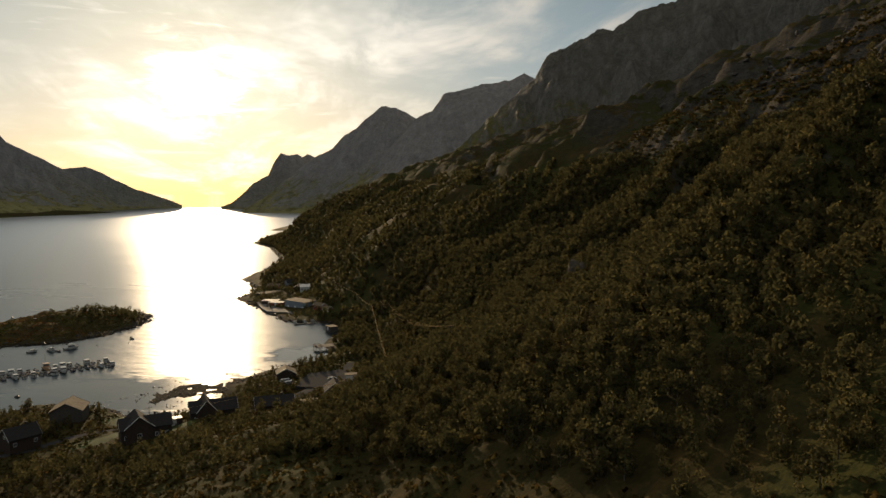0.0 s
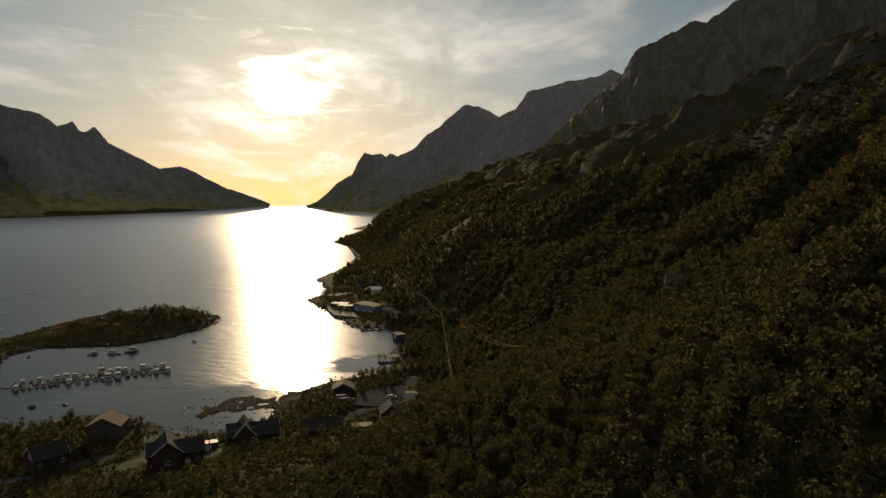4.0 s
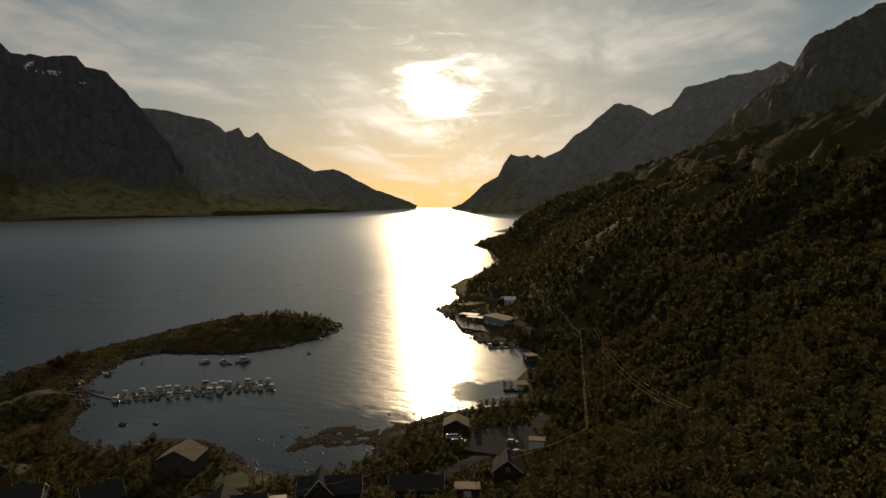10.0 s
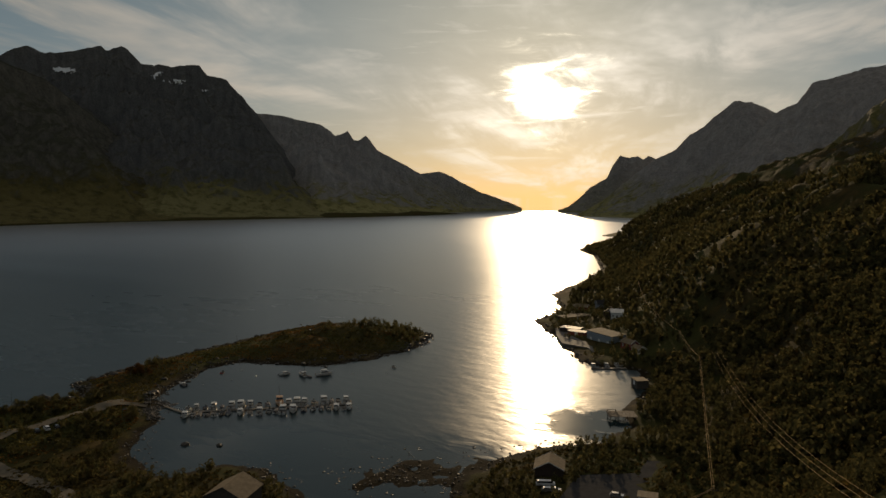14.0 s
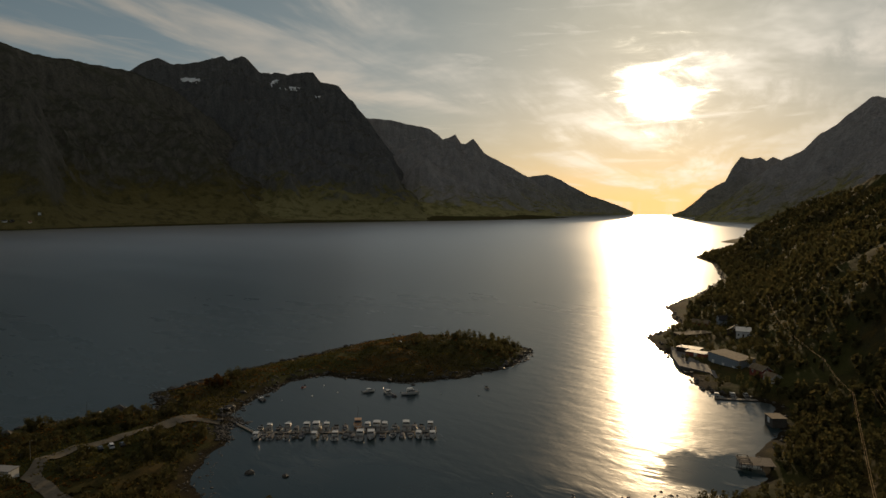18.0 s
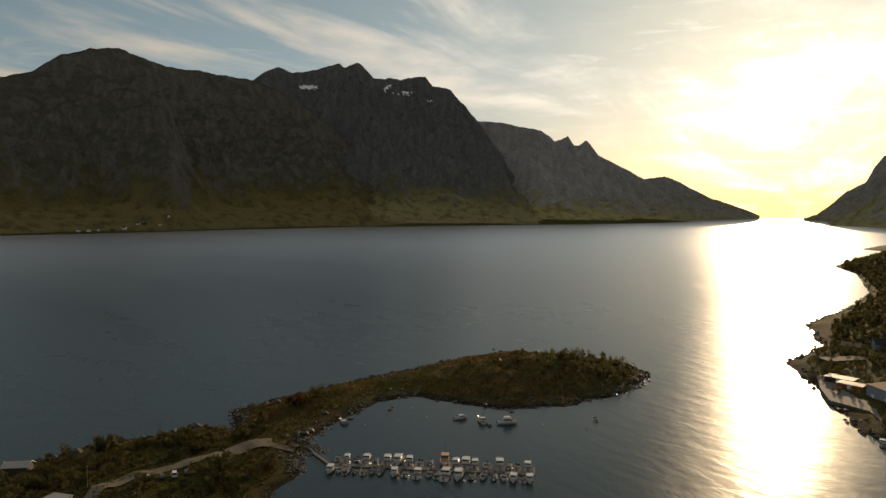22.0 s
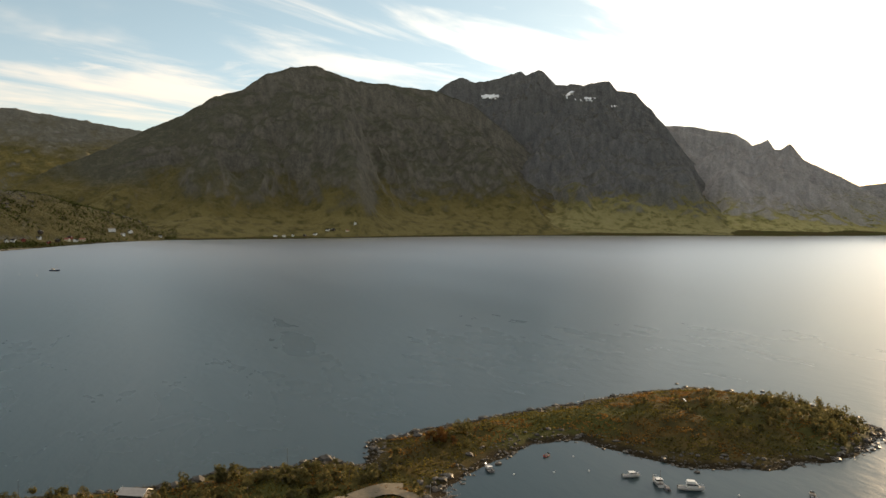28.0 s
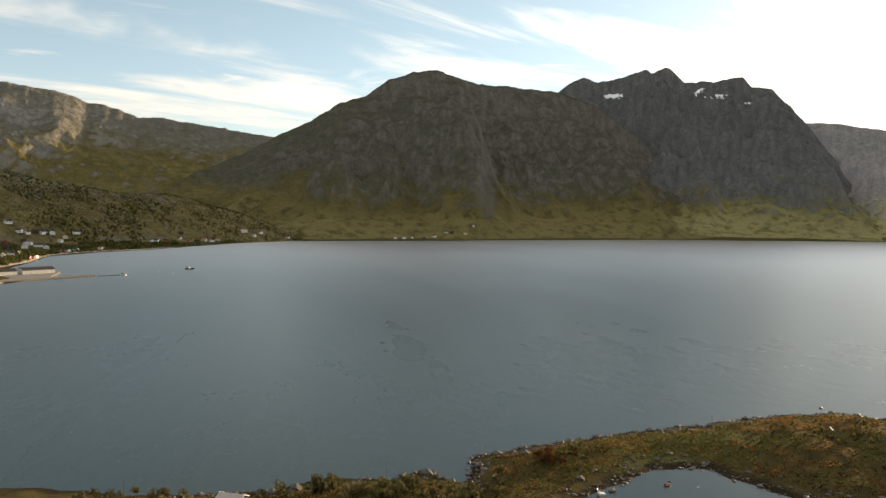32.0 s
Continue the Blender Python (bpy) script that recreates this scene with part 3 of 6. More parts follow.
RIDGE_TOWERS = [(70.0, 8.8), (68.0, 9.2), (65.5, 9.4), (64.2, 10.25), (63.4, 10.5), (62.3, 10.1), (61.2, 10.3), (58.8, 10.9), (58.5, 10.6), (57.5, 11.05), (56.9, 10.7), (56.2, 9.97), (54.2, 9.85),
                (52.2, 10.1), (51.6, 9.4), (50.25, 9.15), (48.9, 7.65), (48.0, 6.65), (46.7, 4.8), (44.5, 2.2), (41.4, -0.4), (38.9, -1.1)]
RIDGE_SPIRES = [(50.7, 6.5), (48.0, 6.7), (46.2, 6.6), (43.2, 5.95), (42.5, 5.5), (42.1, 5.1), (41.1, 5.5), (40.65, 4.8), (40.3, 4.8), (39.7, 5.2), (39.3, 4.75), (38.8, 4.05), (36.9, 3.05), (35.1, 2.05), (33.4, 0.85), (31.6, -0.55), (30.3, -0.75)]
RIDGE_CAPE = [(36.5, 2.0), (35.2, 2.2), (33.9, 2.4), (32.8, 2.0), (32.1, 1.5), (30.4, 0.7), (28.7, 0.1), (27.25, -0.5)]
RIDGE_VALLEY = [(125, 9.5), (116, 9.2), (109.7, 8.9), (105.2, 8.5), (102.5, 8.3), (101.1, 8.1), (99.7, 7.6), (98.3, 7.4), (96.5, 6.8), (94.9, 6.9), (93.4, 6.6), (91.8, 6.4), (90.6, 6.3), (86.9, 5.8), (84.0, 4.9)]
RIDGE_HILLOCK = [(124, 3.6), (112, 3.6), (105.6, 3.2), (103.7, 2.7), (101.8, 2.1), (99.4, 1.75), (96.9, 1.35), (93.6, 1.3), (90.1, 0.4), (87.3, -0.5), (84.8, -1.6)]

make_ground()
make_water()
make_mountain(RIDGE_STEEP, [1500, 1700, 1900, 2500], 3300, M_NEAR_CLIFF, "dark craggy mountain above the wooded slope", 3.1, 1.2, 0.34, jag=0.2, wild=1.5)
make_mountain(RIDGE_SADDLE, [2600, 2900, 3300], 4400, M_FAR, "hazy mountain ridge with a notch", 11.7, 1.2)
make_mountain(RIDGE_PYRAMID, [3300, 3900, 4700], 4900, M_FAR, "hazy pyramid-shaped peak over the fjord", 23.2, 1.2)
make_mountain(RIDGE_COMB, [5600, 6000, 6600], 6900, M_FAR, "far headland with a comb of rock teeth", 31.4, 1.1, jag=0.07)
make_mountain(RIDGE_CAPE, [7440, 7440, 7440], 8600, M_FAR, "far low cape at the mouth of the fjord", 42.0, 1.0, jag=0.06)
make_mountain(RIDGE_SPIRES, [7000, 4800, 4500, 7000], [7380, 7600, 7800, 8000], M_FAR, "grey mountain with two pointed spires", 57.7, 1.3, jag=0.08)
make_mountain(RIDGE_TOWERS, [4300, 3900, 3700, 4200], [6500, 6700, 6900, 7000], M_CLIFF, "dark mountain with twin summits and old snow patches", 66.1, 1.8, 0.26, wild=0.8, spurs=((57.5, 53, 0.12, 1.0), (50.8, 43.0, 0.34, 1.6), (63, 60, 0.10, 1.0)))
make_mountain(RIDGE_DOME, [3900, 3480, 2980, 2730, 2800], [5200, 5400, 4500, 4000, 3700], M_DOME, "broad dark dome mountain with grassy foot", 77.9, 1.55, 0.24, wild=0.62, spurs=((73.0, 70.2, 0.34, 2.0), (65.5, 55.5, 0.36, 2.0), (84, 80, 0.10, 2.5)))
make_mountain(RIDGE_VALLEY, [3300, 3300, 3300], 4700, M_HEATH_HILL, "sunlit green and grey mountain beyond a valley", 88.8, 1.0, 0.07, wild=0.55)
make_mountain(RIDGE_HILLOCK, [2650, 2100, 1750, 1500], [2900, 2500, 2300, 2200], M_HILLOCK, "low rocky heath hill behind the village", 95.5, 0.8, 0.12, name="hill", wild=0.7)


def snow_patch(key, at, lean, wide, high, seed):
    """Old snow lying on a mountain's front, at a bearing and height in degrees."""
    az, grid = SURFACE[key]
    d = grid - EYE
    el = np.degrees(np.arctan2(d[..., 2], np.hypot(d[..., 0], d[..., 1])))
    a = np.broadcast_to(az, el.shape)
    da, de = a - at[0], el - at[1]
    da = da + de * lean
    edge = 0.75 + 0.6 * fbm(a * 5 + seed, el * 5, 3)
    keep = ((da / wide) ** 2 + (de / high) ** 2 < edge**2)[:160]
    keep = keep[:-1, :-1] & keep[1:, 1:]
    i, j = np.nonzero(keep)
    if len(i) < 2:
        return
    lifted = grid - d / np.linalg.norm(d, axis=-1, keepdims=True) * 7 + np.array((0, 0, 1.5))
    n = grid.shape[1]
    quads = np.stack([i * n + j, i * n + j + 1, (i + 1) * n + j + 1, (i + 1) * n + j], -1)
    used, inverse = np.unique(quads.ravel(), return_inverse=True)
    ob = new("snow_patch", mesh_from("snow_patch", lifted.reshape(-1, 3)[used], inverse.reshape(-1, 4)[:, ::-1], M_SNOW, True))
    tagged(ob, "old white snow patch below the twin summits", "snow", kind="structure")


M_SNOW = mountain_snow()
for i, (at, lean, wide, high) in enumerate((((61.3, 9.1), 0.0, 0.95, 0.17), ((57.4, 9.0), -0.5, 0.40, 0.26), ((55.45, 8.9), 1.1, 0.30, 0.55), ((54.0, 8.8), 0.0, 0.95, 0.16),
                                            ((51.8, 8.2), 0.0, 0.28, 0.16), ((65.8, 8.6), 0.0, 0.24, 0.16))):
    snow_patch("mountain66", at, lean, wide, high, i * 3.0)


# ---- woods ----


def leaf_cloud(rng, height, quads, size, low=0.28, spread=0.30):
    """A birch crown: small leaf sprays gathered in lumps round an uneven outline."""
    lumps = []
    for _ in range(rng.randint(5, 9)):
        t = rng.uniform(low, 0.95)
        w = spread * height * (1.15 - t) ** 0.6
        ang = rng.uniform(0, 2 * math.pi)
        lumps.append((math.cos(ang) * w * rng.uniform(0.2, 0.9), math.sin(ang) * w * rng.uniform(0.2, 0.9), t * height, rng.uniform(0.16, 0.27) * height))
    verts = []
    for _ in range(quads):
        lx, ly, lz, lr = rng.choice(lumps)
        d = Vector((rng.gauss(0, 1), rng.gauss(0, 1), rng.gauss(0, 0.85))).normalized() * lr * rng.uniform(0.72, 1.0)
        c = Vector((lx, ly, max(lz, 0.3) + d.z)) + Vector((d.x, d.y, 0))
        out = (d.normalized() + Vector((rng.gauss(0, 0.45), rng.gauss(0, 0.45), rng.gauss(0, 0.45)))).normalized()
        one = out.cross(Vector((rng.gauss(0, 1), rng.gauss(0, 1), rng.gauss(0, 1)))).normalized()
        two = out.cross(one)
        s = size * rng.uniform(0.6, 1.25)
        for p, q in ((-1, -0.6), (0.9, -1), (1, 0.7), (-0.7, 1)):
            verts.append(c + one * (p * s) + two * (q * s * 0.8))
    return np.array([tuple(v) for v in verts])


def trunk_verts(height, radius):
    """A tapered trunk and two limbs, as rings of five."""
    verts, faces = [], []
    for (x0, y0, z0), (x1, y1, z1), ra, rb in (((0, 0, -0.6), (0.1, 0.05, 0.75 * height), radius, radius * 0.35),
                                              ((0.04, 0, 0.3 * height), (0.22 * height, 0.08 * height, 0.62 * height), radius * 0.5, radius * 0.2),
                                              ((0.04, 0, 0.38 * height), (-0.18 * height, 0.14 * height, 0.7 * height), radius * 0.5, radius * 0.2)):
        n = len(verts)
        for x, y, z, r in ((x0, y0, z0, ra), (x1, y1, z1, rb)):
            verts += [(x + r * math.cos(i * 1.2566), y + r * math.sin(i * 1.2566), z) for i in range(5)]
        faces += [(n + i, n + (i + 1) % 5, n + 5 + (i + 1) % 5, n + 5 + i) for i in range(5)]
    return np.array(verts), np.array(faces)


def scatter(rng, x0, x1, y0, y1, step):
    gx, gy = np.meshgrid(np.arange(x0, x1, step), np.arange(y0, y1, step))
    x = gx.ravel() + rng.uniform(-0.48, 0.48, gx.size) * step
    y = gy.ravel() + rng.uniform(-0.48, 0.48, gx.size) * step
    return x, y


def gather(protos, x, y, z, scale, turn, pick):
    """Joins copies of the prototypes into one cloud of vertices."""
    out = []
    for i, p in enumerate(protos):
        m = pick == i
        p = with_crown(p)
        c, s = np.cos(turn[m])[:, None], np.sin(turn[m])[:, None]
        k = scale[m][:, None]
        px, py, pz, nx, ny, nz = (p[:, j][None] for j in range(6))
        out.append(np.stack([(px * c - py * s) * k + x[m][:, None], (px * s + py * c) * k + y[m][:, None], pz * k + z[m][:, None],
                             nx * c - ny * s, nx * s + ny * c, nz + 0 * k], -1).reshape(-1, 6))
    return np.concatenate(out)


def in_clearing(x, y):
    """Gardens, road and yards of the hamlet, and the open heath."""
    hamlet = (x < np.interp(y, [60, 100, 150, 200, 250, 300], [-45, -52, -46, -50, -48, -90])) & (y < 305) & (x > -260)
    heath = y < np.interp(x, [-140, -92, -47, -10, 16, 33, 60], [110, 96, 72, 43, 14, -8, -60]) + (fbm(x / 18, y / 18, 3) - 0.5) * 22
    quay = (y > 405) & (y < 640) & (x < np.interp(y, [405, 470, 560, 640], [-134, -150, -185, -245]))
    return hamlet | heath | quay


LINE_A = [(-72, 190, 14.5), (-48.5, 233, 16.8), (-92.8, 397, 18.2), (-118, 452, 20), (-166.7, 541, 23.2), (-205, 640, 26)]
LINE_B = [(-9.9, 164, 47.3), (-83, 388, 23.5)]


def line_distance(x, y):
    """Metres in plan to the nearest power line."""
    best = np.full(x.shape, 1e9)
    for (ax, ay, _), (bx, by, _) in list(zip(LINE_A, LINE_A[1:])) + list(zip(LINE_B, LINE_B[1:])):
        f = np.clip(((x - ax) * (bx - ax) + (y - ay) * (by - ay)) / ((bx - ax) ** 2 + (by - ay) ** 2), 0, 1)
        best = np.minimum(best, np.hypot(x - ax - f * (bx - ax), y - ay - f * (by - ay)))
    return best


def make_woods():
    rng, nrng = random.Random(5), np.random.RandomState(5)
    eyes = [(20, -103), (17, -45), (9, -5), (0, 30)]

    def nearest(x, y):
        return np.min([np.hypot(x - a, y - b) for a, b in eyes], 0)

    def wanted(x, y, share):
        foot, bench = np.interp(y, LINE_Y, FOOT_X), np.interp(y, LINE_Y, BENCH_X)
        s = (x - foot) / (bench - foot)
        gaps = fbm(x / 45 + 7, y / 45, 4)
        return (shore_distance(x, y) > 6) & (s > 0.06) & ~in_clearing(x, y) & (gaps > share + 0.02)

    def below_line(x, y, z, m):
        line = np.interp(y, [60, 140, 260, 420], [150, 140, 124, 116]) + (fbm(x / 55 + 2, y / 55, 4) - 0.5) * 70
        slab = np.min([np.hypot((x - a) / 1.2, y - b) for a, b in ((94, 111), (102, 118), (112, 128), (118, 138), (126, 122), (108, 106), (134, 140), (140, 116), (37.5, 176), (61, 145))], 0)
        return (z < line + (m - 0.5) * 12) & (slab > 6.5)

    near = [leaf_cloud(rng, 5.8, 170, 0.33, 0.12, 0.25) for _ in range(6)]
    mid = [leaf_cloud(rng, 5.8, 64, 0.56, 0.12, 0.26) for _ in range(6)]
    far = [leaf_cloud(rng, 7.0, 24, 1.15, 0.1) for _ in range(5)]
    tv, tf = trunk_verts(5.5, 0.10)
    crown_meshes = [mesh_from("crown", with_crown(p), np.arange(len(p)).reshape(-1, 4), M_LEAF) for p in [leaf_cloud(rng, 5.8, 420, 0.22, 0.15, 0.25) for _ in range(6)]]
    trunk_mesh = mesh_from("trunk", tv, tf, M_BARK, True)

    x, y = scatter(nrng, -140, 260, -40, 420, 3.6)
    d = nearest(x, y)
    m = wanted(x, y, 0.20) & (d < 400)
    x, y, d = x[m], y[m], d[m]
    z = ground_height(x, y)
    m = below_line(x, y, z, nrng.rand(len(x)))
    x, y, d, z = x[m], y[m], d[m], z[m]
    scale, turn, pick = nrng.uniform(0.45, 1.1, len(x)) * (0.7 + 0.7 * fbm(x / 30, y / 30, 2)) * np.where(line_distance(x, y) < 3.5, 0.65, 1.0), nrng.uniform(0, 6.28, len(x)), nrng.randint(0, 6, len(x))
    order = np.argsort(d)
    single = order[:295]
    for i in single:
        tree = new("birch_tree")
        tree.matrix_basis = pose(x[i], y[i], z[i], 0, 0, math.degrees(turn[i])) @ Matrix.Scale(scale[i], 4)
        for nm, me in (("trunk", trunk_mesh), ("crown", crown_meshes[pick[i]])):
            new(nm, me).parent = tree
        tall = "tall" if scale[i] > 1.0 else ("low" if scale[i] < 0.7 else "bushy")
        tagged(tree, f"{tall} mountain birch with dull green leaves on the hillside", "tree", "birches on the hillside")
    rest = np.ones(len(x), bool)
    rest[single] = False
    a, b = rest & (d < 190), rest & (d >= 190)
    verts = gather(near, x[a], y[a], z[a], scale[a], turn[a], pick[a])
    ob = new("birch_wood", mesh_from("birch_wood", verts, np.arange(len(verts)).reshape(-1, 4), M_LEAF))
    tagged(ob, "dense birch wood in dull autumn green on the slope", "woodland", kind="stuff")
    verts = gather(mid, x[b], y[b], z[b], scale[b], turn[b], pick[b])
    ob = new("birch_wood", mesh_from("birch_wood", verts, np.arange(len(verts)).reshape(-1, 4), M_LEAF))
    tagged(ob, "dense birch wood in dull autumn green on the slope", "woodland", kind="stuff")
    x, y = scatter(nrng, -900, 520, 60, 1700, 6.2)
    d = nearest(x, y)
    m = wanted(x, y, 0.24) & (d >= 390) & ((x > -240) | (y > 640))
    x, y = x[m], y[m]
    z = ground_height(x, y)
    m = below_line(x, y, z, nrng.rand(len(x)))
    x, y, z = x[m], y[m], z[m]
    scale, turn, pick = nrng.uniform(0.5, 1.2, len(x)) * np.where(line_distance(x, y) < 4, 0.65, 1.0), nrng.uniform(0, 6.28, len(x)), nrng.randint(0, 5, len(x))
    verts = gather(far, x, y, z, scale, turn, pick)
    ob = new("distant_wood", mesh_from("distant_wood", verts, np.arange(len(verts)).reshape(-1, 4), M_LEAF))
    tagged(ob, "distant birch wood along the steep shore", "woodland", kind="stuff")


make_woods()


# ---- things ----
M_ROAD = plain("gravel road", (0.14, 0.12, 0.09), 0.95, scale=0.8, vary=0.25, spec=0.05)
M_ASPHALT = plain("worn asphalt", (0.045, 0.045, 0.047), 0.95, scale=0.6, vary=0.3, spec=0.02)
M_LAWN = plain("mown lawn", (0.052, 0.072, 0.018), 0.9, scale=0.7, vary=0.35, spec=0.2)
M_SAND = plain("beach sand", (0.34, 0.27, 0.19), 0.95, scale=0.2, vary=0.3, spec=0.2)
M_STONE = plain("shore stone", (0.068, 0.062, 0.054), 0.85, scale=0.9, vary=0.45, relief=0.05, spec=0.3)
M_OUTCROP = plain("hill rock", (0.125, 0.108, 0.085), 0.9, scale=0.35, vary=0.55, spec=0.1, relief=0.25)
M_WET_STONE = plain("weed-dark stone", (0.045, 0.038, 0.028), 0.6, scale=1.4, vary=0.5, relief=0.05)
M_CONCRETE = plain("quay concrete", (0.11, 0.102, 0.09), 0.85, scale=0.5, vary=0.25)
M_PLANK = plain("grey weathered planks", (0.12, 0.108, 0.09), 0.85, scale=2.2, vary=0.35)
M_POLE = plain("tarred pole wood", (0.085, 0.065, 0.05), 0.85, scale=2.0, vary=0.35)
M_STEEL = plain("galvanised steel", (0.55, 0.56, 0.57), 0.35, 1.0, 3.0, 0.12)
# matt gold base colour stands for the sun's glint along the wires
M_WIRE = plain("wire in golden sun-glint colour", (0.62, 0.42, 0.22), 0.8, 0.0, 3.0, 0.05, spec=0.0)
M_WHITE = plain("white painted boards", (0.74, 0.73, 0.70), 0.55, scale=1.2, vary=0.08)
M_CREAM = plain("cream painted boards", (0.62, 0.55, 0.40), 0.6, scale=1.2, vary=0.1)
M_RED = plain("falun red boards", (0.24, 0.05, 0.032), 0.7, scale=1.2, vary=0.2)
M_BROWN = plain("brown stained boards", (0.05, 0.032, 0.022), 0.8, scale=1.2, vary=0.25)
M_GREY = plain("grey blue boards", (0.24, 0.28, 0.32), 0.65, scale=1.2, vary=0.12)
M_WAREHOUSE = plain("dull white cladding", (0.46, 0.46, 0.45), 0.7, scale=0.2, vary=0.15, spec=0.2)
M_SLATE_BOARD = plain("slate blue boards", (0.09, 0.11, 0.13), 0.65, scale=1.2, vary=0.12)
M_OLDWOOD = plain("silvered boathouse boards", (0.085, 0.073, 0.06), 0.85, scale=1.5, vary=0.4)
M_ROOF_DARK = plain("black roof tiles", (0.04, 0.038, 0.038), 0.8, scale=1.6, vary=0.3, spec=0.03)
M_ROOF_RED = plain("red roof tiles", (0.24, 0.07, 0.045), 0.65, scale=1.6, vary=0.25)
# the tan of low sunlight is mixed into this sheet colour
M_ROOF_GREY = plain("grey sheet roof tinted for low sun", (0.20, 0.152, 0.098), 0.8, scale=0.7, vary=0.35, spec=0.1)
M_ROOF_PALE = plain("pale sheet roof", (0.27, 0.255, 0.235), 0.55, 0.2, 0.7, 0.15)
M_ROOF_BRIGHT = plain("bright metal sheet roof", (0.62, 0.60, 0.56), 0.33, 0.7, 0.7, 0.12)
M_GEL = plain("white gelcoat", (0.58, 0.57, 0.54), 0.25, scale=1.0, vary=0.06)
M_GEL_BLUE = plain("navy hull paint", (0.03, 0.05, 0.10), 0.3, scale=1.0, vary=0.1)
M_GEL_ORANGE = plain("orange boat paint", (0.52, 0.30, 0.16), 0.45, scale=1.0, vary=0.12)
M_BOAT_RED = plain("red boat paint", (0.45, 0.05, 0.04), 0.4, scale=1.0, vary=0.12)
M_DECK = plain("grey boat deck", (0.22, 0.21, 0.20), 0.7, scale=2.0, vary=0.15)
M_CANVAS = plain("dark canvas cover", (0.05, 0.055, 0.07), 0.85, scale=2.0, vary=0.2)
M_RUBBER = plain("black rubber", (0.02, 0.02, 0.02), 0.8, scale=4.0, vary=0.2)
M_CAR_WHITE = plain("white car paint", (0.72, 0.72, 0.72), 0.22, scale=1.0, vary=0.04)
M_CAR_GREY = plain("silver car paint", (0.38, 0.39, 0.40), 0.25, 0.6, 1.0, 0.05)
M_CAR_DARK = plain("dark car paint", (0.03, 0.035, 0.045), 0.22, scale=1.0, vary=0.08)


def glass_material():
    m, k = material("window glass")
    finish(k, (0.02, 0.025, 0.03), 0.06, spec=0.6)
    return m


M_GLASS = glass_material()


def gz(x, y):
    return float(ground_height(np.array([float(x)]), np.array([float(y)]))[0])


def part(name, bm, mat, parent, label="", shaded=False):
    me = bpy.data.meshes.new(name)
    bmesh.ops.recalc_face_normals(bm, faces=bm.faces)
    if shaded:
        for f in bm.faces:
            f.smooth = True
    bm.to_mesh(me)
    bm.free()
    me.materials.append(mat)
    ob = new(name, me)
    ob.parent = parent
    if label:
        tagged(ob, label)
    return ob


def box(bm, x0, x1, y0, y1, z0, z1, turn=None):
    vs = [bm.verts.new((x, y, z)) for z in (z0, z1) for x, y in ((x0, y0), (x1, y0), (x1, y1), (x0, y1))]
    if turn is not None:
        for v in vs:
            v.co = turn @ v.co
    for f in ((3, 2, 1, 0), (4, 5, 6, 7), (0, 1, 5, 4), (1, 2, 6, 5), (2, 3, 7, 6), (3, 0, 4, 7)):
        bm.faces.new([vs[i] for i in f])
    return bm


def boxes(*dims):
    bm = bmesh.new()
    for d in dims:
        box(bm, *d)
    return bm


def prism(bm, outline, z0, z1):
    """An upright solid over a plan outline."""
    low, high = [bm.verts.new((x, y, z0)) for x, y in outline], [bm.verts.new((x, y, z1)) for x, y in outline]
    bm.faces.new(low[::-1])
    bm.faces.new(high)
    for i in range(len(outline)):
        j = (i + 1) % len(outline)
        bm.faces.new((low[i], low[j], high[j], high[i]))
    return bm


def rod(bm, a, b, r0, r1=None, n=6):
    a, b = Vector(a), Vector(b)
    r1 = r0 if r1 is None else r1
    m = (b - a).to_track_quat("Z", "Y").to_matrix()
    rings = [[bm.verts.new(p + m @ Vector((r * math.cos(i * 2 * math.pi / n), r * math.sin(i * 2 * math.pi / n), 0))) for i in range(n)] for p, r in ((a, r0), (b, r1))]
    for i in range(n):
        bm.faces.new((rings[0][i], rings[0][(i + 1) % n], rings[1][(i + 1) % n], rings[1][i]))
    bm.faces.new(rings[0][::-1])
    bm.faces.new(rings[1])
    return bm


def gable_walls(bm, w, d, h, rise, deep):
    """Walls with gables at both ends of a ridge along x."""
    pts = [(-d / 2, -deep), (d / 2, -deep), (d / 2, h), (0, h + rise), (-d / 2, h)]
    ends = [[bm.verts.new((x, y, z)) for y, z in pts] for x in (-w / 2, w / 2)]
    bm.faces.new(ends[0][::-1])
    bm.faces.new(ends[1])
    for i in range(5):
        j = (i + 1) % 5
        bm.faces.new((ends[0][i], ends[0][j], ends[1][j], ends[1][i]))
    return bm


def gable_roof(bm, w, d, h, rise, over=0.5, thick=0.22):
    slope = rise / (d / 2)
    for side in (-1, 1):
        y0, z0 = 0.0, h + rise + 0.03
        y1, z1 = side * (d / 2 + over), h - over * slope + 0.03
        vs = []
        for x in (-w / 2 - over, w / 2 + over):
            vs += [bm.verts.new((x, y0, z0)), bm.verts.new((x, y1, z1)), bm.verts.new((x, y1, z1 + thick)), bm.verts.new((x, y0, z0 + thick))]
        for f in ((0, 1, 2, 3), (7, 6, 5, 4), (0, 4, 5, 1), (1, 5, 6, 2), (2, 6, 7, 3), (3, 7, 4, 0)):
            bm.faces.new([vs[i] for i in f])
    return bm


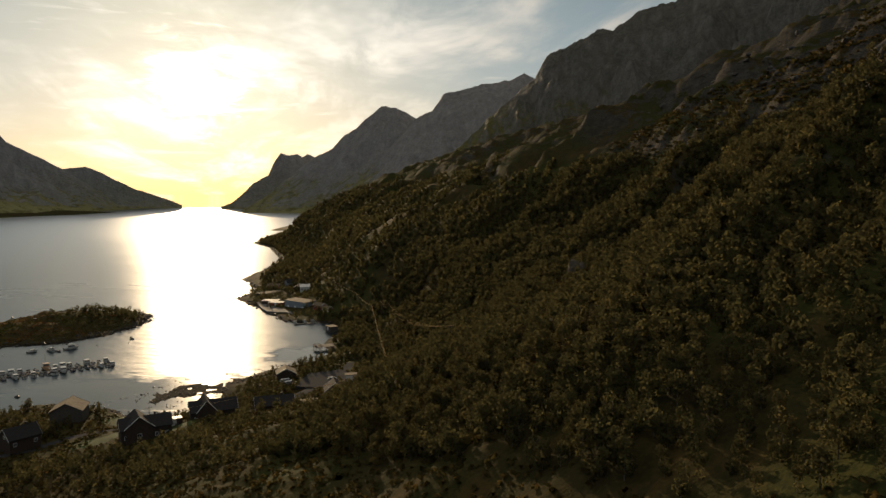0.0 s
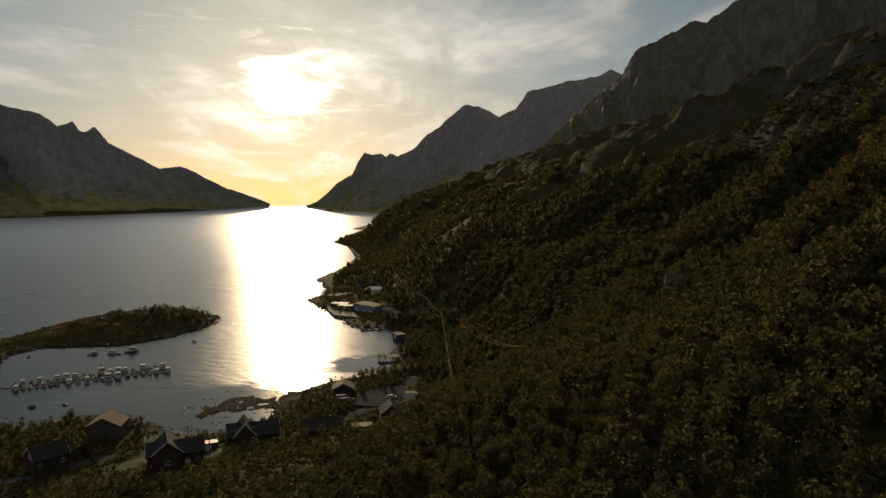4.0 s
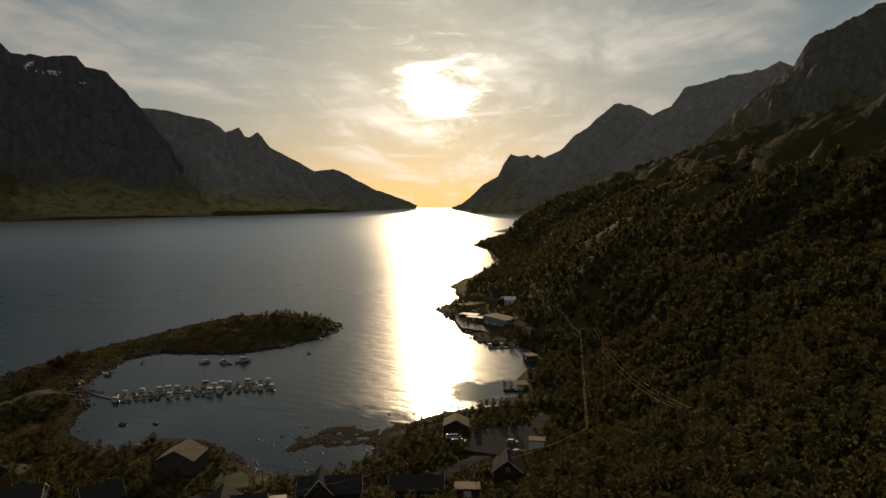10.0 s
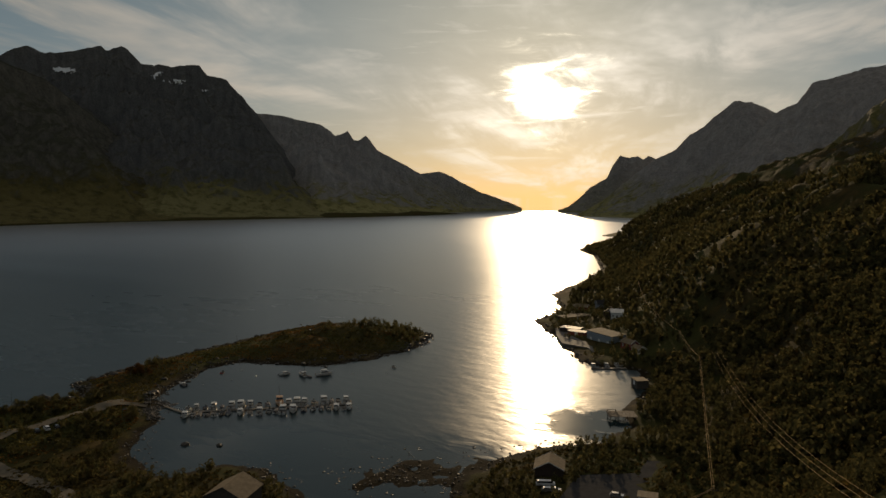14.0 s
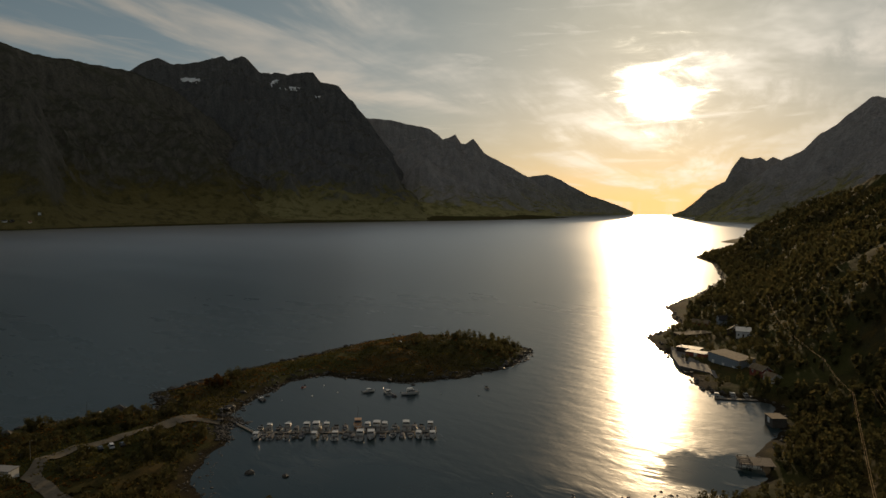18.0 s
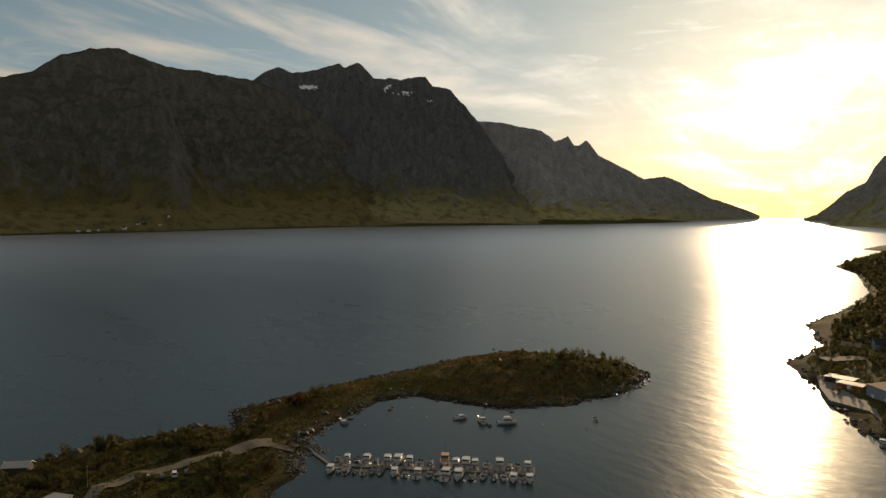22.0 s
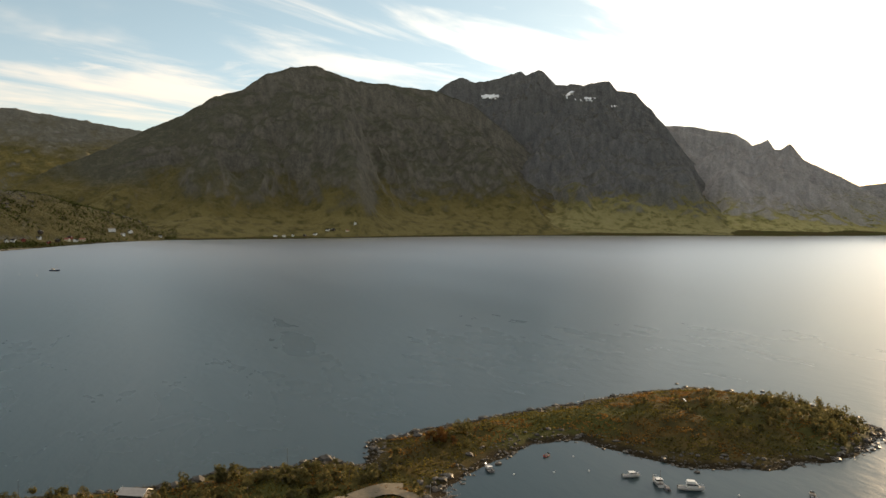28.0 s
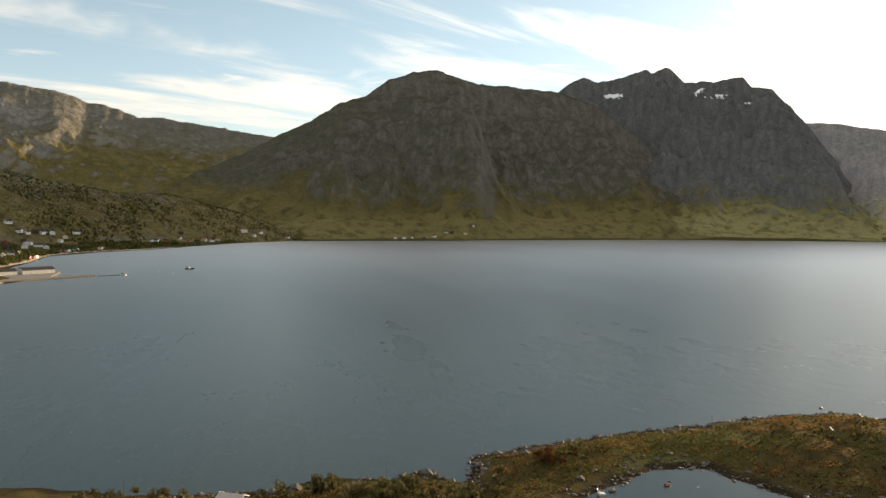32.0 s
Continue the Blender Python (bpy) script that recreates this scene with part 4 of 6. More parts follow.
def window_part(house, x, y, z, w, h, face, trim):
    """A framed window on the wall that faces 'x' or 'y' (with its sign)."""
    axis, sign = face[1], 1 if face[0] == "+" else -1
    frame_ = bmesh.new()
    bars = [(-w / 2 - 0.1, w / 2 + 0.1, -h / 2 - 0.1, -h / 2), (-w / 2 - 0.1, w / 2 + 0.1, h / 2, h / 2 + 0.1), (-w / 2 - 0.1, -w / 2, -h / 2, h / 2), (w / 2, w / 2 + 0.1, -h / 2, h / 2), (-0.03, 0.03, -h / 2, h / 2)]
    for a0, a1, b0, b1 in bars:
        if axis == "y":
            box(frame_, x + a0, x + a1, y, y + sign * 0.09, z + b0, z + b1)
        else:
            box(frame_, x, x + sign * 0.09, y + a0, y + a1, z + b0, z + b1)
    win = part("window", frame_, trim, house)
    pane = bmesh.new()
    for a0, a1 in ((-w / 2, -0.03), (0.03, w / 2)):
        if axis == "y":
            box(pane, x + a0, x + a1, y, y + sign * 0.04, z - h / 2, z + h / 2)
        else:
            box(pane, x, x + sign * 0.04, y + a0, y + a1, z - h / 2, z + h / 2)
    part("pane", pane, M_GLASS, win)


def house(at, turn, w, d, h, rise, wall, roof, label, name="house", trim=None, windows=3, chimney=True, wing=None, base=None, storeys=1, group=""):
    """A pitched-roof building with its ridge along its own x."""
    x, y = at
    ob = new(name)
    ob.matrix_basis = pose(x, y, gz(x, y) if base is None else (min(base, gz(x, y) + 2.2) if x > -260 and y < 300 else base), 0, 0, turn)
    trim = trim or M_WHITE
    part("wall", gable_walls(bmesh.new(), w, d, h, rise, 2.5), wall, ob)
    part("roof", gable_roof(bmesh.new(), w, d, h, rise), roof, ob)
    slope = rise / (d / 2)
    for sx in (-1, 1):
        for sy in (-1, 1):
            edge = bmesh.new()
            xe = sx * (w / 2 + 0.53)
            a, b = Vector((xe, 0, h + rise + 0.2)), Vector((xe, sy * (d / 2 + 0.5), h - 0.5 * slope + 0.2))
            vs = [edge.verts.new(p + Vector((dx, 0, dz))) for p in (a, b) for dx, dz in ((0, -0.22), (0.04 * sx, -0.22), (0.04 * sx, 0.1), (0, 0.1))]
            for f in ((0, 1, 2, 3), (7, 6, 5, 4), (0, 4, 5, 1), (1, 5, 6, 2), (2, 6, 7, 3), (3, 7, 4, 0)):
                edge.faces.new([vs[i] for i in f])
            part("bargeboard", edge, trim, ob)
    for level in range(storeys):
        z = 1.5 + 2.7 * level
        for i in range(windows):
            px = (i + 0.5) / windows * w - w / 2
            for face, sy in (("-y", -1), ("+y", 1)):
                if not (level == 0 and i == 1 and sy < 0):
                    window_part(ob, px, sy * d / 2, z, 1.1, 1.2, face, trim)
    if windows:
        for face, sx in (("-x", -1), ("+x", 1)):
            window_part(ob, sx * w / 2, 0, h + rise * 0.15 if h < 4 else 4.0, 1.0, 1.1, face, trim)
        dx = 1.5 / windows * w - w / 2 if windows > 1 else 0
        part("door", boxes((dx - 0.5, dx + 0.5, -d / 2 - 0.07, -d / 2, 0, 2.05)), M_BROWN, ob)
    else:
        part("door", boxes((-w / 2 - 0.08, -w / 2, -1.3, 1.3, 0, 2.6)), M_BROWN, ob)
    if chimney:
        part("chimney", boxes((w * 0.18, w * 0.18 + 0.7, -0.35, 0.35, h + rise * 0.6, h + rise + 1.0), (w * 0.18 - 0.08, w * 0.18 + 0.78, -0.43, 0.43, h + rise + 1.0, h + rise + 1.12)), M_STONE, ob)
    if wing:
        wx, ww, wd, wh, wr = wing
        t = Matrix.Translation((wx, 0, 0)) @ Matrix.Rotation(radians(90), 4, "Z")
        bm = gable_walls(bmesh.new(), wd, ww, wh, wr, 2.5)
        bm.transform(t)
        part("wing_wall", bm, wall, ob)
        bm = gable_roof(bmesh.new(), wd, ww, wh, wr)
        bm.transform(t)
        part("wing_roof", bm, roof, ob)
        for sy in (-1, 1):
            window_part(ob, wx, sy * wd / 2, 2.0, 1.3, 1.3, "+y" if sy > 0 else "-y", trim)
            ye = sy * (wd / 2 + 0.53)
            for sx in (-1, 1):
                bm = rod(bmesh.new(), (wx, ye, wh + wr + 0.15), (wx + sx * (ww / 2 + 0.5), ye, wh - 0.5 * wr / (ww / 2) + 0.12), 0.11, n=4)
                part("bargeboard", bm, trim, ob)
    return tagged(ob, label, "house" if name == "house" else name.replace("_", " "), group)


# -- boats --


def hull_part(parent, length, beam, depth, mat, flat=0.25):
    """A hull lofted from stern to bow, with a raised sheer."""
    bm = bmesh.new()
    rows = []
    for i in range(9):
        t = i / 8
        wide = beam / 2 * (1.0 - max(0, (t - 0.45) / 0.55) ** 2.2)
        top = depth * (0.62 + 0.38 * t * t)
        keel = -0.22 * depth * (1 - t**3) + 0.25 * depth * t**4
        x = -length / 2 + length * t
        rows.append([bm.verts.new(p) for p in ((x, -wide, top), (x - 0.02, -wide * 0.86, top * 0.35), (x, -wide * 0.25, keel), (x, wide * 0.25, keel), (x - 0.02, wide * 0.86, top * 0.35), (x, wide, top))])
    for a, b in zip(rows, rows[1:]):
        for j in range(5):
            bm.faces.new((a[j], a[j + 1], b[j + 1], b[j]))
    bm.faces.new(rows[0][::-1])
    hull = part("hull", bm, mat, parent)
    bm = bmesh.new()
    ends = []
    for i in range(9):
        t = i / 8
        wide = beam / 2 * (1.0 - max(0, (t - 0.45) / 0.55) ** 2.2) * 0.95 + 0.005
        z = depth * (0.62 + 0.38 * t * t) - (0.28 * depth if t < 0.62 else 0.04)
        ends.append([bm.verts.new((-length / 2 + length * t, s * wide, z)) for s in (-1, 1)])
    for a, b in zip(ends, ends[1:]):
        bm.faces.new((a[0], a[1], b[1], b[0]))
    part("deck", bm, M_DECK, parent)
    return hull


def slanted(bm, x0, x1, y, z0, z1, rake0, rake1, inset):
    vs = [bm.verts.new(p) for p in ((x0, -y, z0), (x1, -y, z0), (x1, y, z0), (x0, y, z0), (x0 + rake0, -y + inset, z1), (x1 - rake1, -y + inset, z1), (x1 - rake1, y - inset, z1), (x0 + rake0, y - inset, z1))]
    for f in ((3, 2, 1, 0), (4, 5, 6, 7), (0, 1, 5, 4), (1, 2, 6, 5), (2, 3, 7, 6), (3, 0, 4, 7)):
        bm.faces.new([vs[i] for i in f])
    return bm


def outboard(parent, length, depth):
    bm = boxes((-length / 2 - 0.45, -length / 2 - 0.05, -0.18, 0.18, depth * 0.6, depth * 0.6 + 0.55))
    box(bm, -length / 2 - 0.3, -length / 2 - 0.14, -0.06, 0.06, -0.4, depth * 0.6)
    part("outboard_motor", bm, M_RUBBER, parent)


def skiff(hull_mat, label, length=4.8, covered=False):
    ob = new("motorboat")
    hull_part(ob, length, length * 0.40, 0.8, hull_mat)
    if covered:
        part("cover", slanted(bmesh.new(), -length * 0.45, length * 0.36, length * 0.17, 0.45, 0.95, 0.5, 0.9, 0.35), M_CANVAS, ob, "dark canvas cover")
    else:
        part("bench", boxes((-0.9, -0.55, -length * 0.17, length * 0.17, 0.25, 0.55), (0.5, 0.85, -length * 0.15, length * 0.15, 0.3, 0.6)), M_PLANK, ob)
        part("windscreen", slanted(bmesh.new(), 0.9, 1.15, length * 0.15, 0.7, 1.15, -0.15, 0.28, 0.08), M_GLASS, ob)
    outboard(ob, length, 0.8)
    return tagged(ob, label, "boat")


def cabin_boat(hull_mat, label, length=6.4, cabin=(-0.1, 0.28), tall=1.5, flybridge=False, mast=False, name="cabin_cruiser", cab_mat=None):
    ob = new(name)
    depth = 1.15 * length / 6.4
    hull_part(ob, length, length * 0.37, depth, hull_mat)
    x0, x1 = length * cabin[0], length * cabin[1]
    wide, low = length * 0.145, depth * 0.66
    cab = part("cabin", slanted(bmesh.new(), x0, x1, wide, low, low + tall * 0.42, 0.03, 0.12, 0.05), cab_mat or M_GEL, ob)
    part("window", slanted(bmesh.new(), x0 + 0.05, x1 - 0.14, wide - 0.06, low + tall * 0.42, low + tall * 0.72, 0.05, 0.35, 0.08), M_GLASS, cab)
    part("cabin_roof", slanted(bmesh.new(), x0 - 0.25, x1 - 0.4, wide + 0.03, low + tall * 0.72, low + tall * 0.80, 0.02, 0.1, 0.05), cab_mat or M_GEL, ob)
    rail = bmesh.new()
    for sy in (-1, 1):
        for i in range(3):
            t = 0.66 + 0.11 * i
            px, py = -length / 2 + length * t, sy * length * 0.185 * (1 - max(0, (t - 0.45) / 0.55) ** 2.2) * 0.9
            rod(rail, (px, py, depth * 0.8), (px, py, depth + 0.5), 0.03, n=4)
        rod(rail, (length * 0.16, sy * length * 0.15, depth + 0.5), (length * 0.46, sy * 0.1, depth + 0.6), 0.03, n=4)
    part("bow_rail", rail, M_STEEL, ob)
    if flybridge:
        part("flybridge", slanted(bmesh.new(), x0, x1 - 0.9, wide - 0.1, low + tall * 0.80, low + tall * 1.15, 0.0, 0.3, 0.08), M_GEL, ob)
    if mast:
        bm = rod(bmesh.new(), (x0 - 0.3, 0, low), (x0 - 0.3, 0, low + tall * 2.6), 0.07, 0.04, 5)
        rod(bm, (x0 - 0.3, 0, low + tall * 1.0), (-length * 0.45, 0, low + tall * 1.4), 0.05, 0.03, 5)
        part("mast", bm, M_POLE, ob)
    else:
        outboard(ob, length, depth)
    return tagged(ob, label, "boat")


def make_marina():
    a, b = Vector((-277.0, 231.0, 0)), Vector((-222.5, 284.0, 0))
    along = (b - a).normalized()
    turn = math.degrees(math.atan2(along.y, along.x))
    span = (b - a).length
    pier = new("floating_pier")
    pier.matrix_basis = pose(a.x, a.y, 0, 0, 0, turn)
    for i in range(10):
        x0 = i * span / 10
        seg = part("pontoon", boxes((x0 + 0.05, x0 + span / 10 - 0.05, -1.2, 1.2, -0.35, 0.38)), M_CONCRETE, pier)
        deck = bmesh.new()
        n = 24
        for j in range(n):
            s = span / 10 / n
            box(deck, x0 + j * s + 0.02, x0 + (j + 1) * s - 0.02, -1.3, 1.3, 0.40, 0.46)
        part("decking", deck, M_PLANK, seg)
    fingers = [(-1, 0.01), (-1, 0.09), (-1, 0.17), (-1, 0.25), (-1, 0.36), (-1, 0.49), (-1, 0.63), (-1, 0.72), (-1, 0.80), (-1, 0.88), (-1, 0.99), (1, 0.05), (1, 0.15), (1, 0.25), (1, 0.36), (1, 0.42), (1, 0.48), (1, 0.59), (1, 0.69), (1, 0.79), (1, 0.85), (1, 0.93), (1, 0.995)]
    for side, t in fingers:
        x0 = t * span
        bm = boxes((x0 - 0.28, x0 + 0.28, min(side * 1.3, side * 6.8), max(side * 1.3, side * 6.8), 0.18, 0.36))
        box(bm, x0 - 0.4, x0 + 0.4, min(side * 6.0, side * 7.0), max(side * 6.0, side * 7.0), -0.3, 0.2)
        part("finger_pontoon", bm, M_ROOF_GREY, pier)
    tagged(pier, "long floating pier with grey planks and finger pontoons", "pier")
    gang = new("gangway")
    gang.matrix_basis = pose(-277, 231, 0.5, 0, 0, math.degrees(math.atan2(1.5, -15)))
    part("walkway", boxes((0.0, 15.0, -0.7, 0.7, 0.0, 0.12)), M_PLANK, gang)
    for sy in (-0.7, 0.7):
        bm = rod(bmesh.new(), (0, sy, 1.1), (15, sy, 1.1), 0.04, n=4)
        for i in range(8):
            rod(bm, (i * 2.1, sy, 0.1), (i * 2.1, sy, 1.1), 0.035, n=4)
        part("railing", bm, M_STEEL, gang)
    tagged(gang, "narrow gangway with railings from shore to the pier", "gangway")
    protos = [
        skiff(M_GEL, "small white open motorboat moored at the floating pier"),
        skiff(M_GEL, "small white motorboat under a dark canvas cover", covered=True),
        cabin_boat(M_GEL, "white cabin boat with dark windows at the pier", 6.0),
        cabin_boat(M_GEL, "larger white cabin cruiser moored at the pier", 7.4, (-0.12, 0.25), 1.8),
        skiff(M_GEL_BLUE, "small navy open motorboat at the floating pier"),
        cabin_boat(M_GEL_ORANGE, "orange and white fishing boat with mast at the pier", 8.6, (-0.30, 0.05), 2.6, mast=True, name="fishing_boat", cab_mat=M_GEL_ORANGE),
        skiff(M_DECK, "small grey aluminium skiff at the pier", 4.3),
    ]
    far_side = [(0.02, 0), (0.07, 2), (0.12, 4), (0.17, 2), (0.22, 1), (0.275, 3), (0.33, 3), (0.385, 2), (0.56, 5), (0.615, 2), (0.665, 3), (0.71, 2), (0.83, 3), (0.915, 0), (0.965, 2), (0.44, 0), (0.49, 1), (0.765, 0), (0.875, 1)]
    near_side = [(0.03, 2), (0.07, 0), (0.11, 1), (0.15, 6), (0.19, 0), (0.23, 6), (0.27, 1), (0.34, 2), (0.45, 2), (0.505, 0), (0.585, 3), (0.645, 3), (0.76, 0), (0.81, 1), (0.90, 2), (0.945, 0), (0.975, 2), (0.395, 0), (0.545, 1), (0.705, 4), (0.855, 0)]
    rng = random.Random(3)
    used = set()
    for side, row in ((1, far_side), (-1, near_side)):
        for t, kind in row:
            bow_in = rng.random() < 0.4
            off = side * (1.6 + (4.3, 3.0)[kind == 5] - (0.4 if kind in (0, 1, 4, 6) else 0))
            p = a + along * (t * span) + Vector((-along.y, along.x, 0)) * (off + (side * 1.6 if kind == 5 else 0))
            m = pose(p.x, p.y, rng.uniform(-0.05, 0.03), rng.uniform(-1.5, 1.5), 0, turn + 90 * side + (180 if bow_in else 0) + rng.uniform(-5, 5)) @ Matrix.Scale(1.15, 4)
            if kind not in used:
                used.add(kind)
                protos[kind].matrix_basis = m
                tagged(protos[kind], group="boats at the floating pier")
            else:
                copy_thing(protos[kind], m)
    # boats lying to moorings in the bay
    for at, turn_, maker in (((-291, 307), 70, lambda: cabin_boat(M_GEL, "white motor cruiser lying at a mooring", 6.6)),
                             ((-282, 311.5), 160, lambda: cabin_boat(M_GEL, "old white fishing boat with a mast at its mooring", 8.0, (-0.28, 0.02), 1.9, mast=True, name="fishing_boat")),
                             ((-272.5, 318.5), 55, lambda: cabin_boat(M_GEL, "large white flybridge cruiser at its mooring", 9.0, (-0.18, 0.26), 2.0, True)),
                             ((-252, 354), 140, lambda: skiff(M_GEL, "small white open boat at a lone mooring", 5.2)),
                             ((-276.5, 311), 150, lambda: skiff(M_DECK, "grey work raft moored beside the fishing boat", 5.0, True)),
                             ((-318.5, 262), 170, lambda: cabin_boat(M_DECK, "grey and red half-covered boat near the islet", 7.0, (-0.2, 0.1), 0.9)),
                             ((-323, 291), 120, lambda: skiff(M_BOAT_RED, "small red rowing boat afloat near the islet", 4.2))):
        maker().matrix_basis = pose(*at, 0, 0, 0, turn_)
    buoy = new("mooring_buoy")
    bm = bmesh.new()
    bmesh.ops.create_uvsphere(bm, u_segments=10, v_segments=6, radius=0.38)
    part("float", bm, M_GEL, buoy, shaded=True)
    part("ring", rod(bmesh.new(), (0, 0, 0.3), (0, 0, 0.65), 0.05, n=5), M_STEEL, buoy)
    tagged(buoy, "round white mooring buoy afloat in the bay", "buoy", "mooring buoys")
    buoy.matrix_basis = pose(-306, 283, 0.12)
    for x, y in ((-318, 300), (-302, 296), (-310, 268), (-262, 330), (-246, 340)):
        copy_thing(buoy, pose(x, y, 0.12))


make_marina()


# -- draped ground pieces --


def drape(name, line, width, mat, label, lift=0.12, cat="road"):
    """A strip laid over the ground along a line."""
    pts = [Vector((x, y)) for x, y in line]
    dense = []
    for a, b in zip(pts, pts[1:]):
        n = max(2, int((b - a).length / 2.0))
        dense += [a.lerp(b, i / n) for i in range(n)]
    dense.append(pts[-1])
    verts, cols = [], 5
    for i, p in enumerate(dense):
        d = (dense[min(i + 1, len(dense) - 1)] - dense[max(i - 1, 0)]).normalized()
        n = Vector((-d.y, d.x))
        wide = width * (1 + 0.12 * math.sin(i * 0.9))
        for j in range(cols):
            q = p + n * wide * (j / (cols - 1) - 0.5)
            verts.append((q.x, q.y, 0.0))
    verts = np.array(verts)
    verts[:, 2] = np.maximum(ground_height(verts[:, 0], verts[:, 1]), 0.2) + lift
    z = verts[:, 2].reshape(-1, cols)
    z[:] = 0.5 * z + 0.5 * z.mean(1, keepdims=True)
    ob = new(name, mesh_from(name, verts, grid_faces(len(dense), cols), mat, True))
    return tagged(ob, label, cat, kind="structure")


def flat_patch(name, outline, mat, label, z=None, depth=0.4, cat="pavement"):
    """A level yard with a real edge."""
    level = max(gz(x, y) for x, y in outline) + 0.1 if z is None else z
    bm = prism(bmesh.new(), outline, level - depth, level)
    bmesh.ops.recalc_face_normals(bm, faces=bm.faces)
    me = bpy.data.meshes.new(name)
    bm.to_mesh(me)
    bm.free()
    me.materials.append(mat)
    return tagged(new(name, me), label, cat, kind="structure")


drape("road", [(-175, 120), (-150, 155), (-130, 160), (-113, 168), (-97, 188), (-86, 208), (-84, 228), (-80, 246), (-76, 262), (-78, 276)], 5.0, M_ASPHALT, "narrow asphalt road through the hamlet along the shore")
drape("road", [(-175, 120), (-200, 140), (-225, 150), (-262, 148), (-285, 149), (-294, 156), (-299, 168), (-301, 182), (-304, 196), (-307, 210), (-306, 219), (-298, 228)], 5.5, M_ROAD, "pale gravel track out to the marina", 0.4)
drape("pavement", [(-306, 205), (-309, 212), (-310, 218), (-308, 223)], 8.0, M_ROAD, "gravel turning place by the marina mole", 0.45, "pavement")
flat_patch("pavement", [(-92, 226), (-72, 226), (-66, 250), (-80, 262), (-95, 250)], M_ASPHALT, "small asphalt parking yard by the boathouse", z=5.0, depth=3.0)
drape("lawn", [(-145, 132), (-136, 140), (-128, 150)], 9.0, M_LAWN, "small green lawn beside a dark house", 0.1, "lawn")
drape("lawn", [(-108, 136), (-104, 146)], 7.0, M_LAWN, "small green lawn between two houses", 0.1, "lawn")
drape("lawn", [(-160, 178), (-150, 174), (-142, 178)], 10.0, M_LAWN, "yellow-green grass above the beach", 0.1, "lawn")

# -- the hamlet --
house((-174.2, 173.7), 111.4, 12, 12.5, 5.2, 3.2, M_OLDWOOD, M_ROOF_GREY, "large weathered grey boathouse with a plank roof by the shore", "boathouse", M_OLDWOOD, 0, False, base=2.6)
house((-118.5, 136.0), 37, 17, 9, 4.4, 3.0, M_BROWN, M_ROOF_DARK, "large dark house with black roof and tall cross gable", wing=(-2.5, 9, 11, 5.2, 3.6), base=10.2, windows=5)
house((-102.5, 157.5), 31, 17, 9, 4.2, 3.2, M_BROWN, M_ROOF_DARK, "dark house with white-edged cross gable above the road", wing=(-2.7, 7, 11, 4.6, 3.9), base=10.6, windows=5)
house((-84.0, 174.5), 24.5, 15, 8.5, 3.4, 2.8, M_BROWN, M_ROOF_DARK, "long low dark-roofed house with chimney among birches", base=9.0, windows=4)
house((-66.5, 203.5), 108.8, 10, 9, 3.6, 3.6, M_BROWN, M_ROOF_DARK, "dark gabled house half hidden by birches", base=7.3, windows=3)
house((-106.5, 252.5), 112.5, 9, 9.5, 2.8, 2.4, M_BROWN, M_ROOF_GREY, "dark brown boathouse with a warm brown roof near the beach", "boathouse", M_WHITE, 0, False, base=2.6)
house((-168.0, 136.0), 62, 11, 8, 3.5, 3.4, M_BROWN, M_ROOF_DARK, "small house with white-edged gable in a garden", base=5.4, windows=3)
house((-192.0, 128.0), 40, 12, 8, 4.0, 2.6, M_SLATE_BOARD, M_ROOF_DARK, "pale blue-grey house beside the garden hedge", base=4.0, windows=3)


def flat_building(name, at, turn, w, d, h, wall, roof, label, base=None, tilt=0.0, doors=1):
    ob = new(name)
    ob.matrix_basis = pose(at[0], at[1], gz(*at) if base is None else base, 0, 0, turn)
    bm = boxes((-w / 2, w / 2, -d / 2, d / 2, -2.5, h))
    for v in bm.verts:
        if v.co.z > 0:
            v.co.z += tilt * v.co.y / d
    part("wall", bm, wall, ob)
    bm = boxes((-w / 2 - 0.3, w / 2 + 0.3, -d / 2 - 0.3, d / 2 + 0.3, h + 0.02, h + 0.24))
    for v in bm.verts:
        v.co.z += tilt * v.co.y / d
    part("roof", bm, roof, ob)
    for i in range(doors):
        x = (i + 0.5) / doors * w - w / 2
        part("door", boxes((x - 1.1, x + 1.1, -d / 2 - 0.06, -d / 2, 0, min(2.4, h - 0.3))), M_WHITE, ob)
    n = max(1, int(w / 5))
    for i in range(n):
        window_part(ob, (i + 0.5) / n * w - w / 2, d / 2, min(1.8, h * 0.6), 1.2, 0.9, "+y", M_WHITE)
    return tagged(ob, label, name.replace("_", " "))


flat_building("garage", (-71.5, 182.5), 24, 7, 6, 2.6, M_BROWN, M_ROOF_GREY, "low garage with a sunlit grey flat roof", base=8.6, tilt=-0.4)
flat_building("garden_shed", (-114.0, 147.5), 37, 6, 4, 2.6, M_BROWN, M_ROOF_PALE, "shed with a pale metal roof behind the dark house", base=10.6, tilt=-0.3)
flat_building("hut", (-68.0, 238.0), 15, 5.4, 4.2, 3.0, M_WHITE, M_ROOF_GREY, "small white hut with a flat roof beside the yard", base=5.6)

